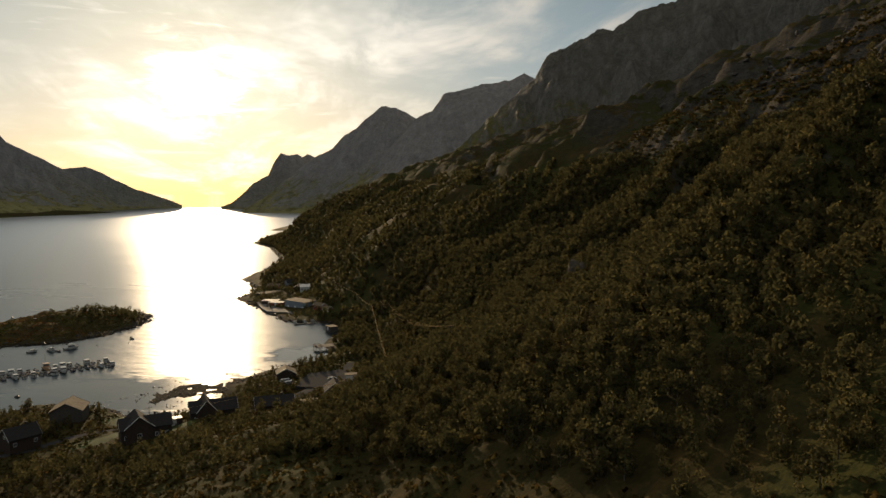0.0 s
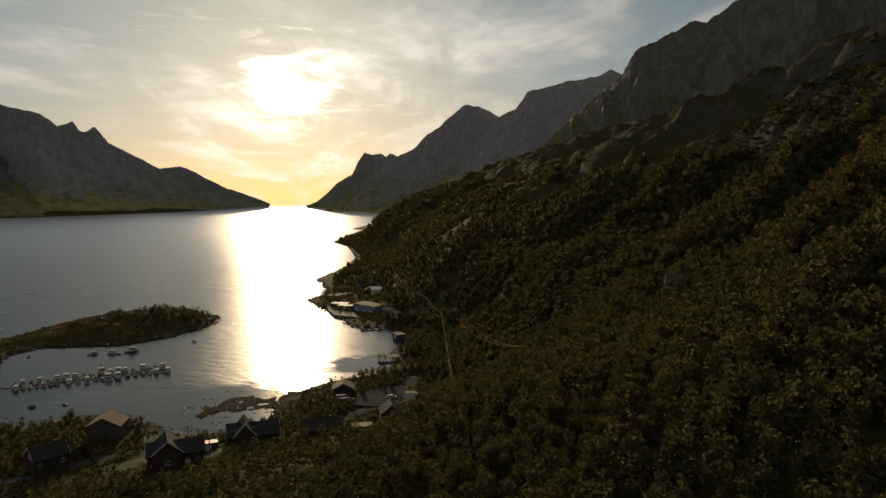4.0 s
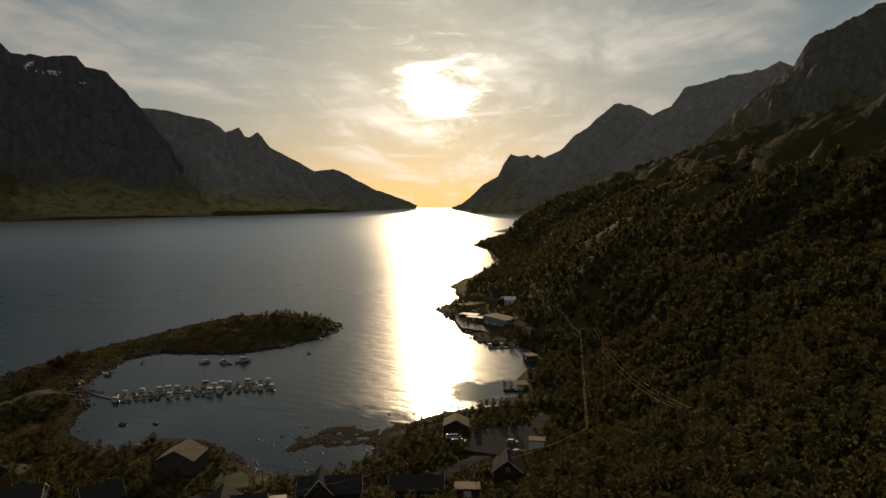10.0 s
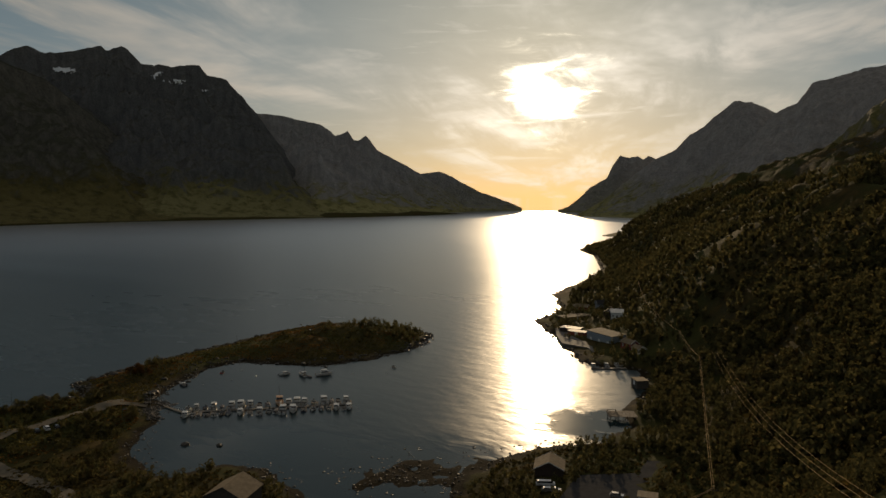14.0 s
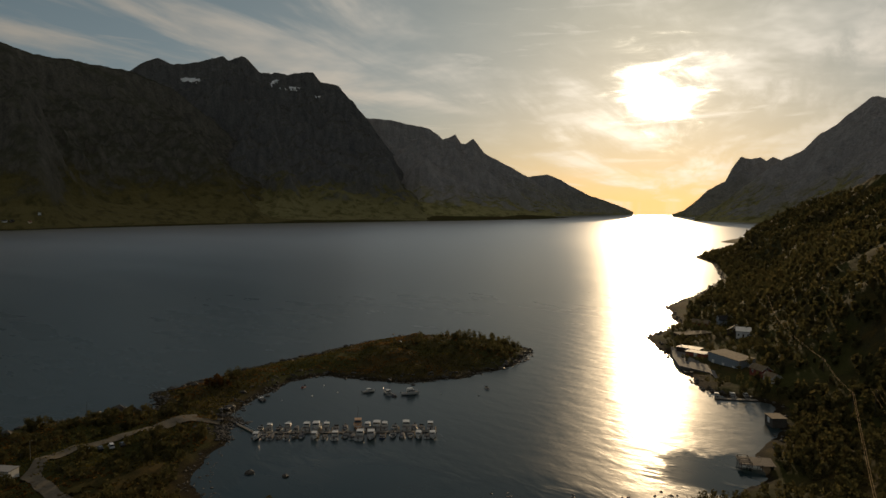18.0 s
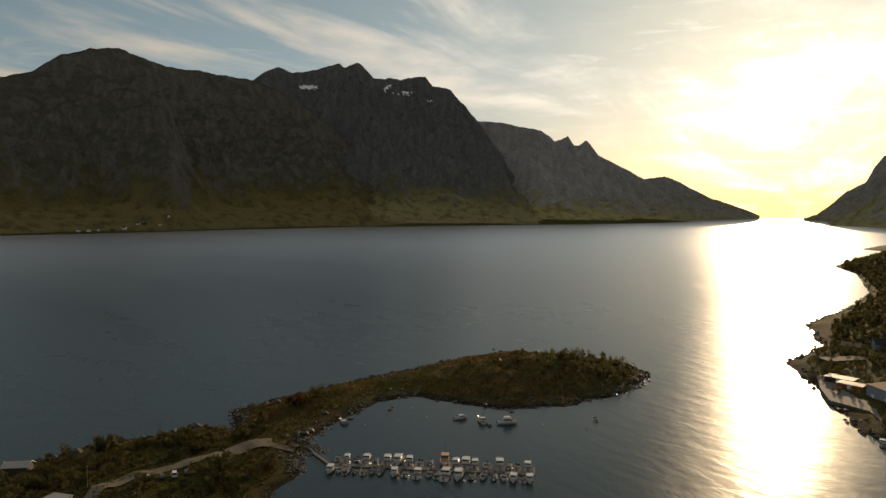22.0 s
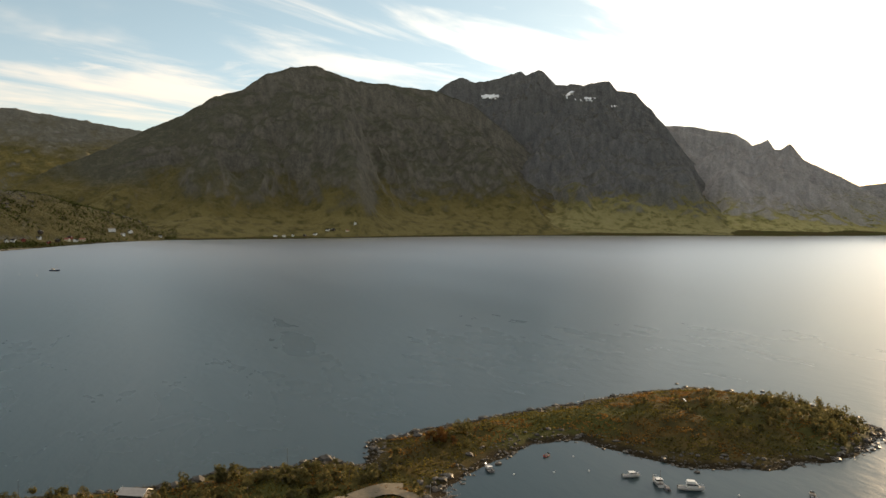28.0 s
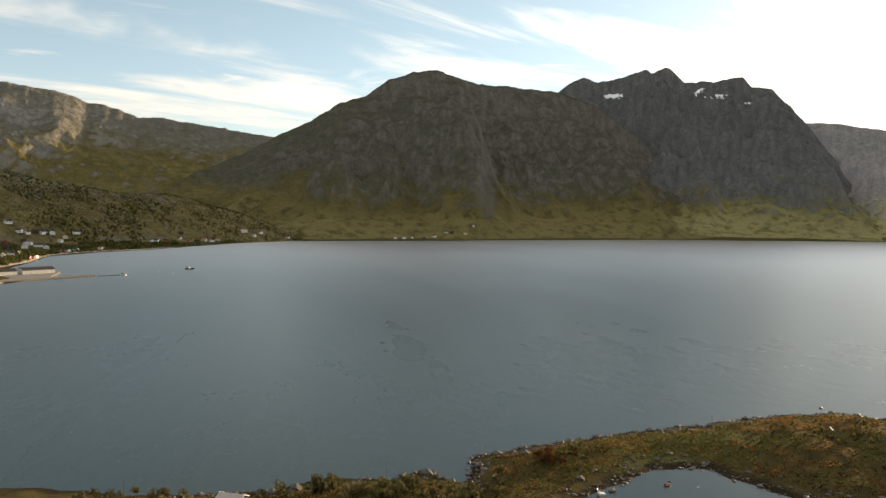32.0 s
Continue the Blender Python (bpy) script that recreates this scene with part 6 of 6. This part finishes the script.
def make_bushes():
    rng, nrng = random.Random(17), np.random.RandomState(17)
    meshes = [mesh_from("foliage", with_crown(p), np.arange(len(p)).reshape(-1, 4), M_LEAF) for p in (leaf_cloud(rng, 3.2, 240, 0.19, 0.1, 0.5) for _ in range(5))]
    rust = mesh_from("foliage", with_crown(leaf_cloud(rng, 3.0, 240, 0.19, 0.1, 0.5)), np.arange(960).reshape(-1, 4), M_RUST_LEAF)
    tv, tf = trunk_verts(3.0, 0.07)
    stem = mesh_from("stem", tv, tf, M_BARK, True)

    def bush(x, y, scale, leafy, label, group):
        ob = new("bush")
        ob.matrix_basis = pose(x, y, gz(x, y) - 0.1, 0, 0, rng.uniform(0, 360)) @ Matrix.Diagonal((scale * 1.15, scale * 1.15, scale, 1))
        new("stem", stem).parent = ob
        new("foliage", leafy).parent = ob
        tagged(ob, label, "bush", group)

    # on the islet
    for bx, by, s in ((-352, 424, 1.2), (-346, 418, 1.0), (-340, 428, 1.3), (-333, 436, 1.2), (-325, 432, 1.5), (-318, 424, 1.4), (-322, 415, 1.3), (-312, 418, 1.2), (-330, 404, 1.3), (-337, 398, 1.2),
                      (-345, 400, 1.0), (-318, 404, 1.2), (-326, 394, 1.2), (-310, 408, 1.1), (-348, 380, 1.1), (-356, 372, 1.2), (-352, 364, 1.0), (-361, 366, 0.9), (-334, 385, 1.1), (-342, 372, 1.0)):
        bx, by = (bx + 8, by - 24) if by > 396 else (bx, by)
        bush(bx, by, s, rng.choice(meshes), "round green willow bush on the grassy islet", "bushes on the islet")
    for bx, by, s in ((-341, 252, 2.0), (-344, 249, 1.7), (-345, 254, 1.9), (-340, 257, 1.3), (-347, 267, 2.0), (-350, 264, 1.6), (-351, 269, 1.7), (-352, 280, 1.2), (-338, 262, 1.0)):
        bush(bx, by, s, rust if by < 262 else meshes[0], "rust-red bush among heather on the islet" if by < 262 else "yellow-green birch bush on the islet", "bushes on the islet")
    # on the mainland by the marina track
    count = 0
    while count < 270:
        x, y = rng.uniform(-350, -262), rng.uniform(92, 232)
        road = np.min([math.hypot(x - a, y - b) for a, b in ((-250, 151), (-262, 148), (-274, 149), (-285, 149), (-294, 156), (-297, 162), (-299, 168), (-300, 175), (-301, 182), (-303, 189), (-304, 196), (-306, 203), (-307, 210), (-309, 216), (-306, 219), (-312, 224))])
        if road < 7.5 or math.hypot(x + 336, y - 139) < 9 or math.hypot(x + 292, y - 177) < 8 or math.hypot(x + 291, y - 143) < 5 or shore_distance(np.array([x]), np.array([y]))[0] < 6:
            continue
        bush(x, y, rng.uniform(0.9, 1.75), rng.choice(meshes), "leafy green bush beside the marina track", "bushes by the track")
        count += 1
    # garden trees and hedges of the hamlet
    protos = [leaf_cloud(rng, 5.5, 75, 0.40) for _ in range(5)]
    x, y = scatter(nrng, -262, -40, 62, 310, 3.6)
    sd = shore_distance(x, y)
    spots = [(-174, 174, 11), (-118, 136, 13), (-102, 157, 12), (-84, 174, 11), (-66, 203, 8), (-106, 252, 9), (-168, 136, 9), (-192, 128, 9), (-71, 182, 6), (-82, 242, 12), (-78, 164, 8), (-95, 148, 8), (-110, 126, 8), (-66, 172, 6), (-60, 190, 7), (-63, 226, 7), (-76, 228, 6), (-68, 238, 5), (-136, 142, 11), (-106, 141, 8), (-151, 175, 11), (-119, 153, 6), (-260, 150, 8), (-100, 238, 6)]
    keep = (sd > 5) & (fbm(x / 16, y / 16, 3) > np.where((x > -135) & (y > 190), 0.36, 0.45)) & in_clearing(x, y) & (y > 66)
    for sx, sy, r in spots:
        keep &= np.hypot(x - sx, y - sy) > r
    lane = [(-175, 120), (-150, 155), (-130, 160), (-113, 168), (-97, 188), (-86, 208), (-84, 228), (-76, 262), (-80, 290), (-200, 140), (-225, 150), (-250, 155)]
    for a, b in zip(lane[:8], lane[1:9]):
        for t in (0, 0.25, 0.5, 0.75):
            keep &= np.hypot(x - a[0] - t * (b[0] - a[0]), y - a[1] - t * (b[1] - a[1])) > 6.5
    x, y = x[keep], y[keep]
    z = ground_height(x, y)
    v = gather(protos, x, y, z, nrng.uniform(0.35, 0.95, len(x)), nrng.uniform(0, 6.28, len(x)), nrng.randint(0, 5, len(x)))
    tagged(new("garden_shrubs", mesh_from("garden_shrubs", v, np.arange(len(v)).reshape(-1, 4), M_LEAF)), "dark garden shrubs and small trees round the houses", "shrubs", kind="stuff")
    x, y = scatter(nrng, -330, -118, 395, 720, 4.6)
    keep = (shore_distance(x, y) > 5) & (fbm(x / 14, y / 14, 3) > 0.40) & in_clearing(x, y)
    for sx, sy, r in ((-175, 485, 17), (-209, 507, 10), (-200, 498, 9), (-230, 560, 15), (-195, 562, 8), (-228, 613, 8), (-243, 606, 8), (-206, 574, 8), (-151, 462, 8), (-142, 452, 6), (-121, 391, 6), (-165, 455, 12), (-190, 470, 14), (-215, 500, 10)):
        keep &= np.hypot(x - sx, y - sy) > r
    x, y = x[keep], y[keep]
    v = gather(protos, x, y, ground_height(x, y), nrng.uniform(0.5, 1.2, len(x)), nrng.uniform(0, 6.28, len(x)), nrng.randint(0, 5, len(x)))
    tagged(new("garden_shrubs", mesh_from("garden_shrubs", v, np.arange(len(v)).reshape(-1, 4), M_LEAF)), "dark shrubs between the quay houses", "shrubs", kind="stuff")
    # low growth: heather, grass tufts
    def tufts(name, x, y, mat, size, label):
        z = ground_height(x, y)
        protos = []
        for _ in range(6):
            vs = []
            for _ in range(7):
                c = Vector((rng.uniform(-0.6, 0.6), rng.uniform(-0.6, 0.6), rng.uniform(0.05, 0.4)))
                one = Vector((rng.gauss(0, 1), rng.gauss(0, 1), rng.gauss(0, 0.6))).normalized()
                two = one.cross(Vector((rng.gauss(0, 1), rng.gauss(0, 1), rng.gauss(0, 1)))).normalized()
                vs += [tuple(c + one * p * 0.34 + two * q * 0.3) for p, q in ((-1, -0.7), (0.8, -1), (1, 0.8), (-0.8, 1))]
            protos.append(np.array(vs))
        v = gather(protos, x, y, z, nrng.uniform(0.6, 1.3, len(x)) * size, nrng.uniform(0, 6.28, len(x)), nrng.randint(0, 6, len(x)))
        tagged(new(name, mesh_from(name, v, np.arange(len(v)).reshape(-1, 4), mat)), label, "low growth", kind="stuff")

    x, y = scatter(nrng, -395, -265, 90, 465, 1.5)
    sd, g = shore_distance(x, y), fbm(x / 20 + 3, y / 20, 3)
    land = (sd > 7.5) & (nrng.rand(len(x)) < 0.85)
    tufts("heather", x[land & (g < 0.5)], y[land & (g < 0.5)], M_TUFT_GOLD, 0.75, "golden heather and dry grass on the low ground")
    tufts("grass", x[land & (g >= 0.5)], y[land & (g >= 0.5)], M_TUFT_GREEN, 0.75, "green grass tufts on the low ground")
    x, y = scatter(nrng, -260, 60, -60, 305, 2.2)
    m = in_clearing(x, y) & (shore_distance(x, y) > 6) & (nrng.rand(len(x)) < 0.8)
    for ax, ay, r in [(-82, 242, 15), (-118, 136, 9), (-102, 157, 9), (-84, 174, 8), (-136, 142, 8), (-106, 141, 6), (-151, 175, 8)] + [(a[0] + t * (b[0] - a[0]), a[1] + t * (b[1] - a[1]), 3.5) for a, b in zip(lane[:8], lane[1:9]) for t in (0, 0.2, 0.4, 0.6, 0.8)]:
        m &= np.hypot(x - ax, y - ay) > r
    tufts("heather", x[m], y[m], M_TUFT_HEATH, 1.15, "brown heather and dwarf birch on the open heath")
    x, y = scatter(nrng, -60, 260, 20, 420, 3.2)
    m = ~in_clearing(x, y) & (shore_distance(x, y) > 6) & (nrng.rand(len(x)) < 0.85)
    tufts("undergrowth", x[m], y[m], M_TUFT_HEATH, 2.3, "brown and green undergrowth between the birches")


M_TUFT_GOLD = leaf_material("golden dry grass", [(0.2, (0.12, 0.072, 0.024)), (0.5, (0.22, 0.125, 0.038)), (0.9, (0.27, 0.115, 0.040))], 0.45)
M_TUFT_GREEN = leaf_material("green grass", [(0.2, (0.085, 0.076, 0.02)), (0.6, (0.17, 0.138, 0.037)), (0.9, (0.25, 0.165, 0.05))], 0.35)
M_TUFT_HEATH = leaf_material("brown heath growth", [(0.2, (0.045, 0.043, 0.016)), (0.55, (0.100, 0.076, 0.027)), (0.9, (0.165, 0.098, 0.036))], 0.4)
make_bushes()
plank_boat = new("driftwood_plank")
plank_boat.matrix_basis = pose(-346, 384, gz(-346, 384) + 0.35, 0, 0, 150)
part("plank", boxes((-2.5, 2.5, -0.25, 0.25, 0, 0.15)), M_WHITE, plank_boat)
part("block", boxes((-1.6, -1.3, -0.3, 0.3, -0.35, 0.0)), M_PLANK, plank_boat)
part("block", boxes((1.3, 1.6, -0.3, 0.3, -0.35, 0.0)), M_PLANK, plank_boat)
tagged(plank_boat, "pale weathered plank lying on the islet's grass", "plank")


# -- the village across the bay and the houses under the dome --


def far_z(x, y):
    x, y = np.array([float(x)]), np.array([float(y)])
    return float(max(ground_height(x, y)[0], relief_height("hill95", x, y)[0], relief_height("mountain77", x, y)[0]))


drape("beach", [(-940, -146), (-1010, -160), (-1080, -172), (-1150, -182)], 26.0, M_SAND, "narrow sand beach by the far quay", 0.2, "beach")
drape("beach", [(-1420, -262), (-1566, -258), (-1690, -272), (-1770, -278), (-1860, -250), (-1935, -212), (-2050, -122), (-2160, -66)], 16.0, M_SAND, "sandy shore below the far village", 0.2, "beach")
flat_patch("quay", [(-1120, -205), (-1166, -166), (-1204, -127), (-1246, -77), (-1256, -84), (-1222, -132), (-1312, -140), (-1345, -270), (-1180, -290)], M_CONCRETE, "stone-faced quay of the far village", z=2.4, depth=5.0)
house((-1252, -208), 128, 46, 20, 5.6, 3.6, M_WAREHOUSE, M_ROOF_DARK, "long white warehouse with a dark roof on the far quay", "warehouse", M_WHITE, 6, False, base=2.4)
house((-1284, -166), 128, 46, 20, 6.0, 3.6, M_WAREHOUSE, M_ROOF_DARK, "long white warehouse with a dark roof on the far quay", "warehouse", M_WHITE, 6, False, base=2.4)
far_dock = new("floating_dock")
far_dock.matrix_basis = pose(-1250, -76, 0, 0, 0, math.degrees(math.atan2(40, -26)))
part("pontoon", boxes((0, 46, -2.0, 2.0, -0.3, 0.8)), M_CONCRETE, far_dock)
part("decking", boxes(*[(i + 0.03, i + 0.97, -2.1, 2.1, 0.82, 0.9) for i in range(46)]), M_PLANK, far_dock)
tagged(far_dock, "dark floating dock off the far quay", "dock")
cabin_boat(M_GEL, "white workboat at the dark floating dock", 11.0, (-0.2, 0.1), 2.8, mast=True, name="fishing_boat").matrix_basis = pose(-1268, -43, 0, 0, 0, 120)
cabin_boat(M_GEL_BLUE, "dark fishing vessel at anchor on the open fjord", 15.0, (-0.35, -0.05), 3.4, mast=True, name="fishing_boat").matrix_basis = pose(-1377, 44, 0, 0, 0, 75)
skiff(M_GEL, "small white open boat off the far beach", 6.0).matrix_basis = pose(-1750, -150, 0, 0, 0, 40)
for bx, by in ((-1500, -40), (-1330, 0), (-1290, 26), (-1480, 40)):
    copy_thing(bpy.data.objects["mooring_buoy"], pose(bx, by, 0.1) @ Matrix.Scale(2.2, 4))

KINDS = {"white": (M_WHITE, M_ROOF_DARK), "red": (M_RED, M_ROOF_DARK), "brown": (M_BROWN, M_ROOF_DARK), "cream": (M_CREAM, M_ROOF_RED), "pale": (M_WHITE, M_ROOF_PALE)}
VILLAGE = [(-2048, -426, "white", 16), (-2045, -402, "white", 15), (-2060, -388, "white", 13), (-2077, -375, "brown", 15), (-2092, -363, "white", 19), (-2108, -345, "pale", 18), (-1992, -418, "red", 15),
           (-2016, -374, "pale", 18), (-1975, -342, "white", 20), (-1939, -316, "white", 17), (-2117, -317, "cream", 19), (-2151, -298, "white", 17), (-2093, -322, "pale", 12), (-1726, -327, "white", 12),
           (-1765, -328, "brown", 13), (-1662, -323, "pale", 12), (-2030, -386, "brown", 14), (-1850, -372, "brown", 14), (-1900, -350, "pale", 12),
           (-2303, -134, "white", 12), (-2321, -121, "white", 12), (-2363, -101, "red", 15), (-2417, -69, "white", 13), (-2343, -37, "red", 14), (-2421, -21, "brown", 13), (-2459, 2, "cream", 15), (-2492, 7, "red", 13),
           (-2462, 24, "white", 13), (-2482, 40, "cream", 15), (-2446, -67, "brown", 17), (-2620, 120, "pale", 20), (-2653, 174, "white", 17), (-2618, 153, "pale", 13), (-2704, 270, "white", 10),
           (-2817, 682, "white", 16), (-2815, 715, "pale", 14), (-2839, 754, "white", 13), (-2864, 847, "white", 16), (-2898, 907, "white", 15), (-2887, 928, "brown", 13), (-2910, 1026, "white", 13), (-2840, 800, "brown", 12), (-2870, 980, "cream", 12)]
far_rng = random.Random(41)
for hx, hy, kind, size in VILLAGE:
    wall, roof = KINDS[kind]
    house((hx, hy), far_rng.choice((20, 65, 110, 150)) + far_rng.uniform(-12, 12), size, size * 0.66, 4.6, 3.4, wall, roof, f"{kind if kind != 'pale' else 'pale-roofed white'} painted wooden house on the far shore",
          windows=3, chimney=True, base=far_z(hx, hy) + 0.2, group="houses of the far village")
for hx, hy, kind, n in ((-1640, -272, "red", 8), (-1660, -270, "red", 8), (-1684, -272, "white", 8), (-1855, -270, "red", 9), (-1872, -265, "red", 9), (-1890, -260, "white", 9), (-1908, -256, "white", 9), (-1932, -252, "white", 12), (-1992, -210, "cream", 10)):
    wall, roof = KINDS[kind]
    house((hx, hy), 70, 9, n, 3.4, 2.6, wall, roof, f"{kind} boathouse standing above the sandy shore", "boathouse", M_WHITE, 0, False, base=far_z(hx, hy) + 0.2, group="boathouses of the far village")


def make_far_trees():
    rng, nrng = random.Random(51), np.random.RandomState(51)
    protos = [leaf_cloud(rng, 9.0, 26, 1.4, 0.1, 0.4) for _ in range(5)]
    a, r = np.radians(nrng.uniform(84, 109, 14000)), nrng.uniform(1480, 2900, 14000)
    x, y = EYE[0] - np.sin(a) * r, EYE[1] + np.cos(a) * r
    sd = shore_distance(x, y)
    m = (sd > 14) & (nrng.rand(len(x)) < np.interp(sd, [0, 120, 280, 450, 700], [1, 1, 0.8, 0.15, 0.05])) & (fbm(x / 90, y / 90, 3) > 0.42)
    x, y = x[m], y[m]
    for hx, hy, _, size in VILLAGE:
        out = np.array((EYE[0] - hx, EYE[1] - hy)) / math.hypot(EYE[0] - hx, EYE[1] - hy)
        ahead, side = (x - hx) * out[0] + (y - hy) * out[1], (x - hx) * out[1] - (y - hy) * out[0]
        m = (np.hypot(x - hx, y - hy) > size) & ~((ahead > 0) & (ahead < 55) & (abs(side) < size * 0.7))
        x, y = x[m], y[m]
    z = np.maximum(np.maximum(ground_height(x, y), relief_height("hill95", x, y)), relief_height("mountain77", x, y))
    v = gather(protos, x, y, z - 0.5, nrng.uniform(0.4, 1.0, len(x)) * np.interp(shore_distance(x, y), [0, 200, 400], [1.0, 0.8, 0.55]), nrng.uniform(0, 6.28, len(x)), nrng.randint(0, 5, len(x)))
    tagged(new("distant_trees", mesh_from("distant_trees", v, np.arange(len(v)).reshape(-1, 4), M_GROVE)), "groves of green birches round the far village", "trees", kind="stuff")
    a, r = np.radians(nrng.uniform(86, 110, 5200)), nrng.uniform(1600, 2900, 5200)
    x, y = EYE[0] - np.sin(a) * r, EYE[1] + np.cos(a) * r
    m = (shore_distance(x, y) > 190) & (fbm(x / 110 + 9, y / 110, 4) > 0.50)
    x, y = x[m], y[m]
    z = np.maximum(ground_height(x, y), relief_height("hill95", x, y))
    join_rocks("rock_outcrops", x, y, z, nrng.uniform(2.0, 7.5, len(x)), M_OUTCROP, "grey rock outcrops on the heath hill", 61)
    a, r = np.radians(nrng.uniform(86, 110, 15000)), nrng.uniform(1600, 2900, 15000)
    x, y = EYE[0] - np.sin(a) * r, EYE[1] + np.cos(a) * r
    m = (shore_distance(x, y) > 150) & (fbm(x / 70 + 3, y / 70, 4) > 0.50)
    x, y = x[m], y[m]
    z = np.maximum(ground_height(x, y), relief_height("hill95", x, y))
    low = [leaf_cloud(rng, 3.4, 8, 1.8, 0.05, 0.8) for _ in range(5)]
    v = gather(low, x, y, z - 0.5, nrng.uniform(0.6, 1.5, len(x)), nrng.uniform(0, 6.28, len(x)), nrng.randint(0, 5, len(x)))
    tagged(new("hill_scrub", mesh_from("hill_scrub", v, np.arange(len(v)).reshape(-1, 4), M_GROVE)), "low dark scrub on the heath hill", "shrubs", kind="stuff")


make_far_trees()
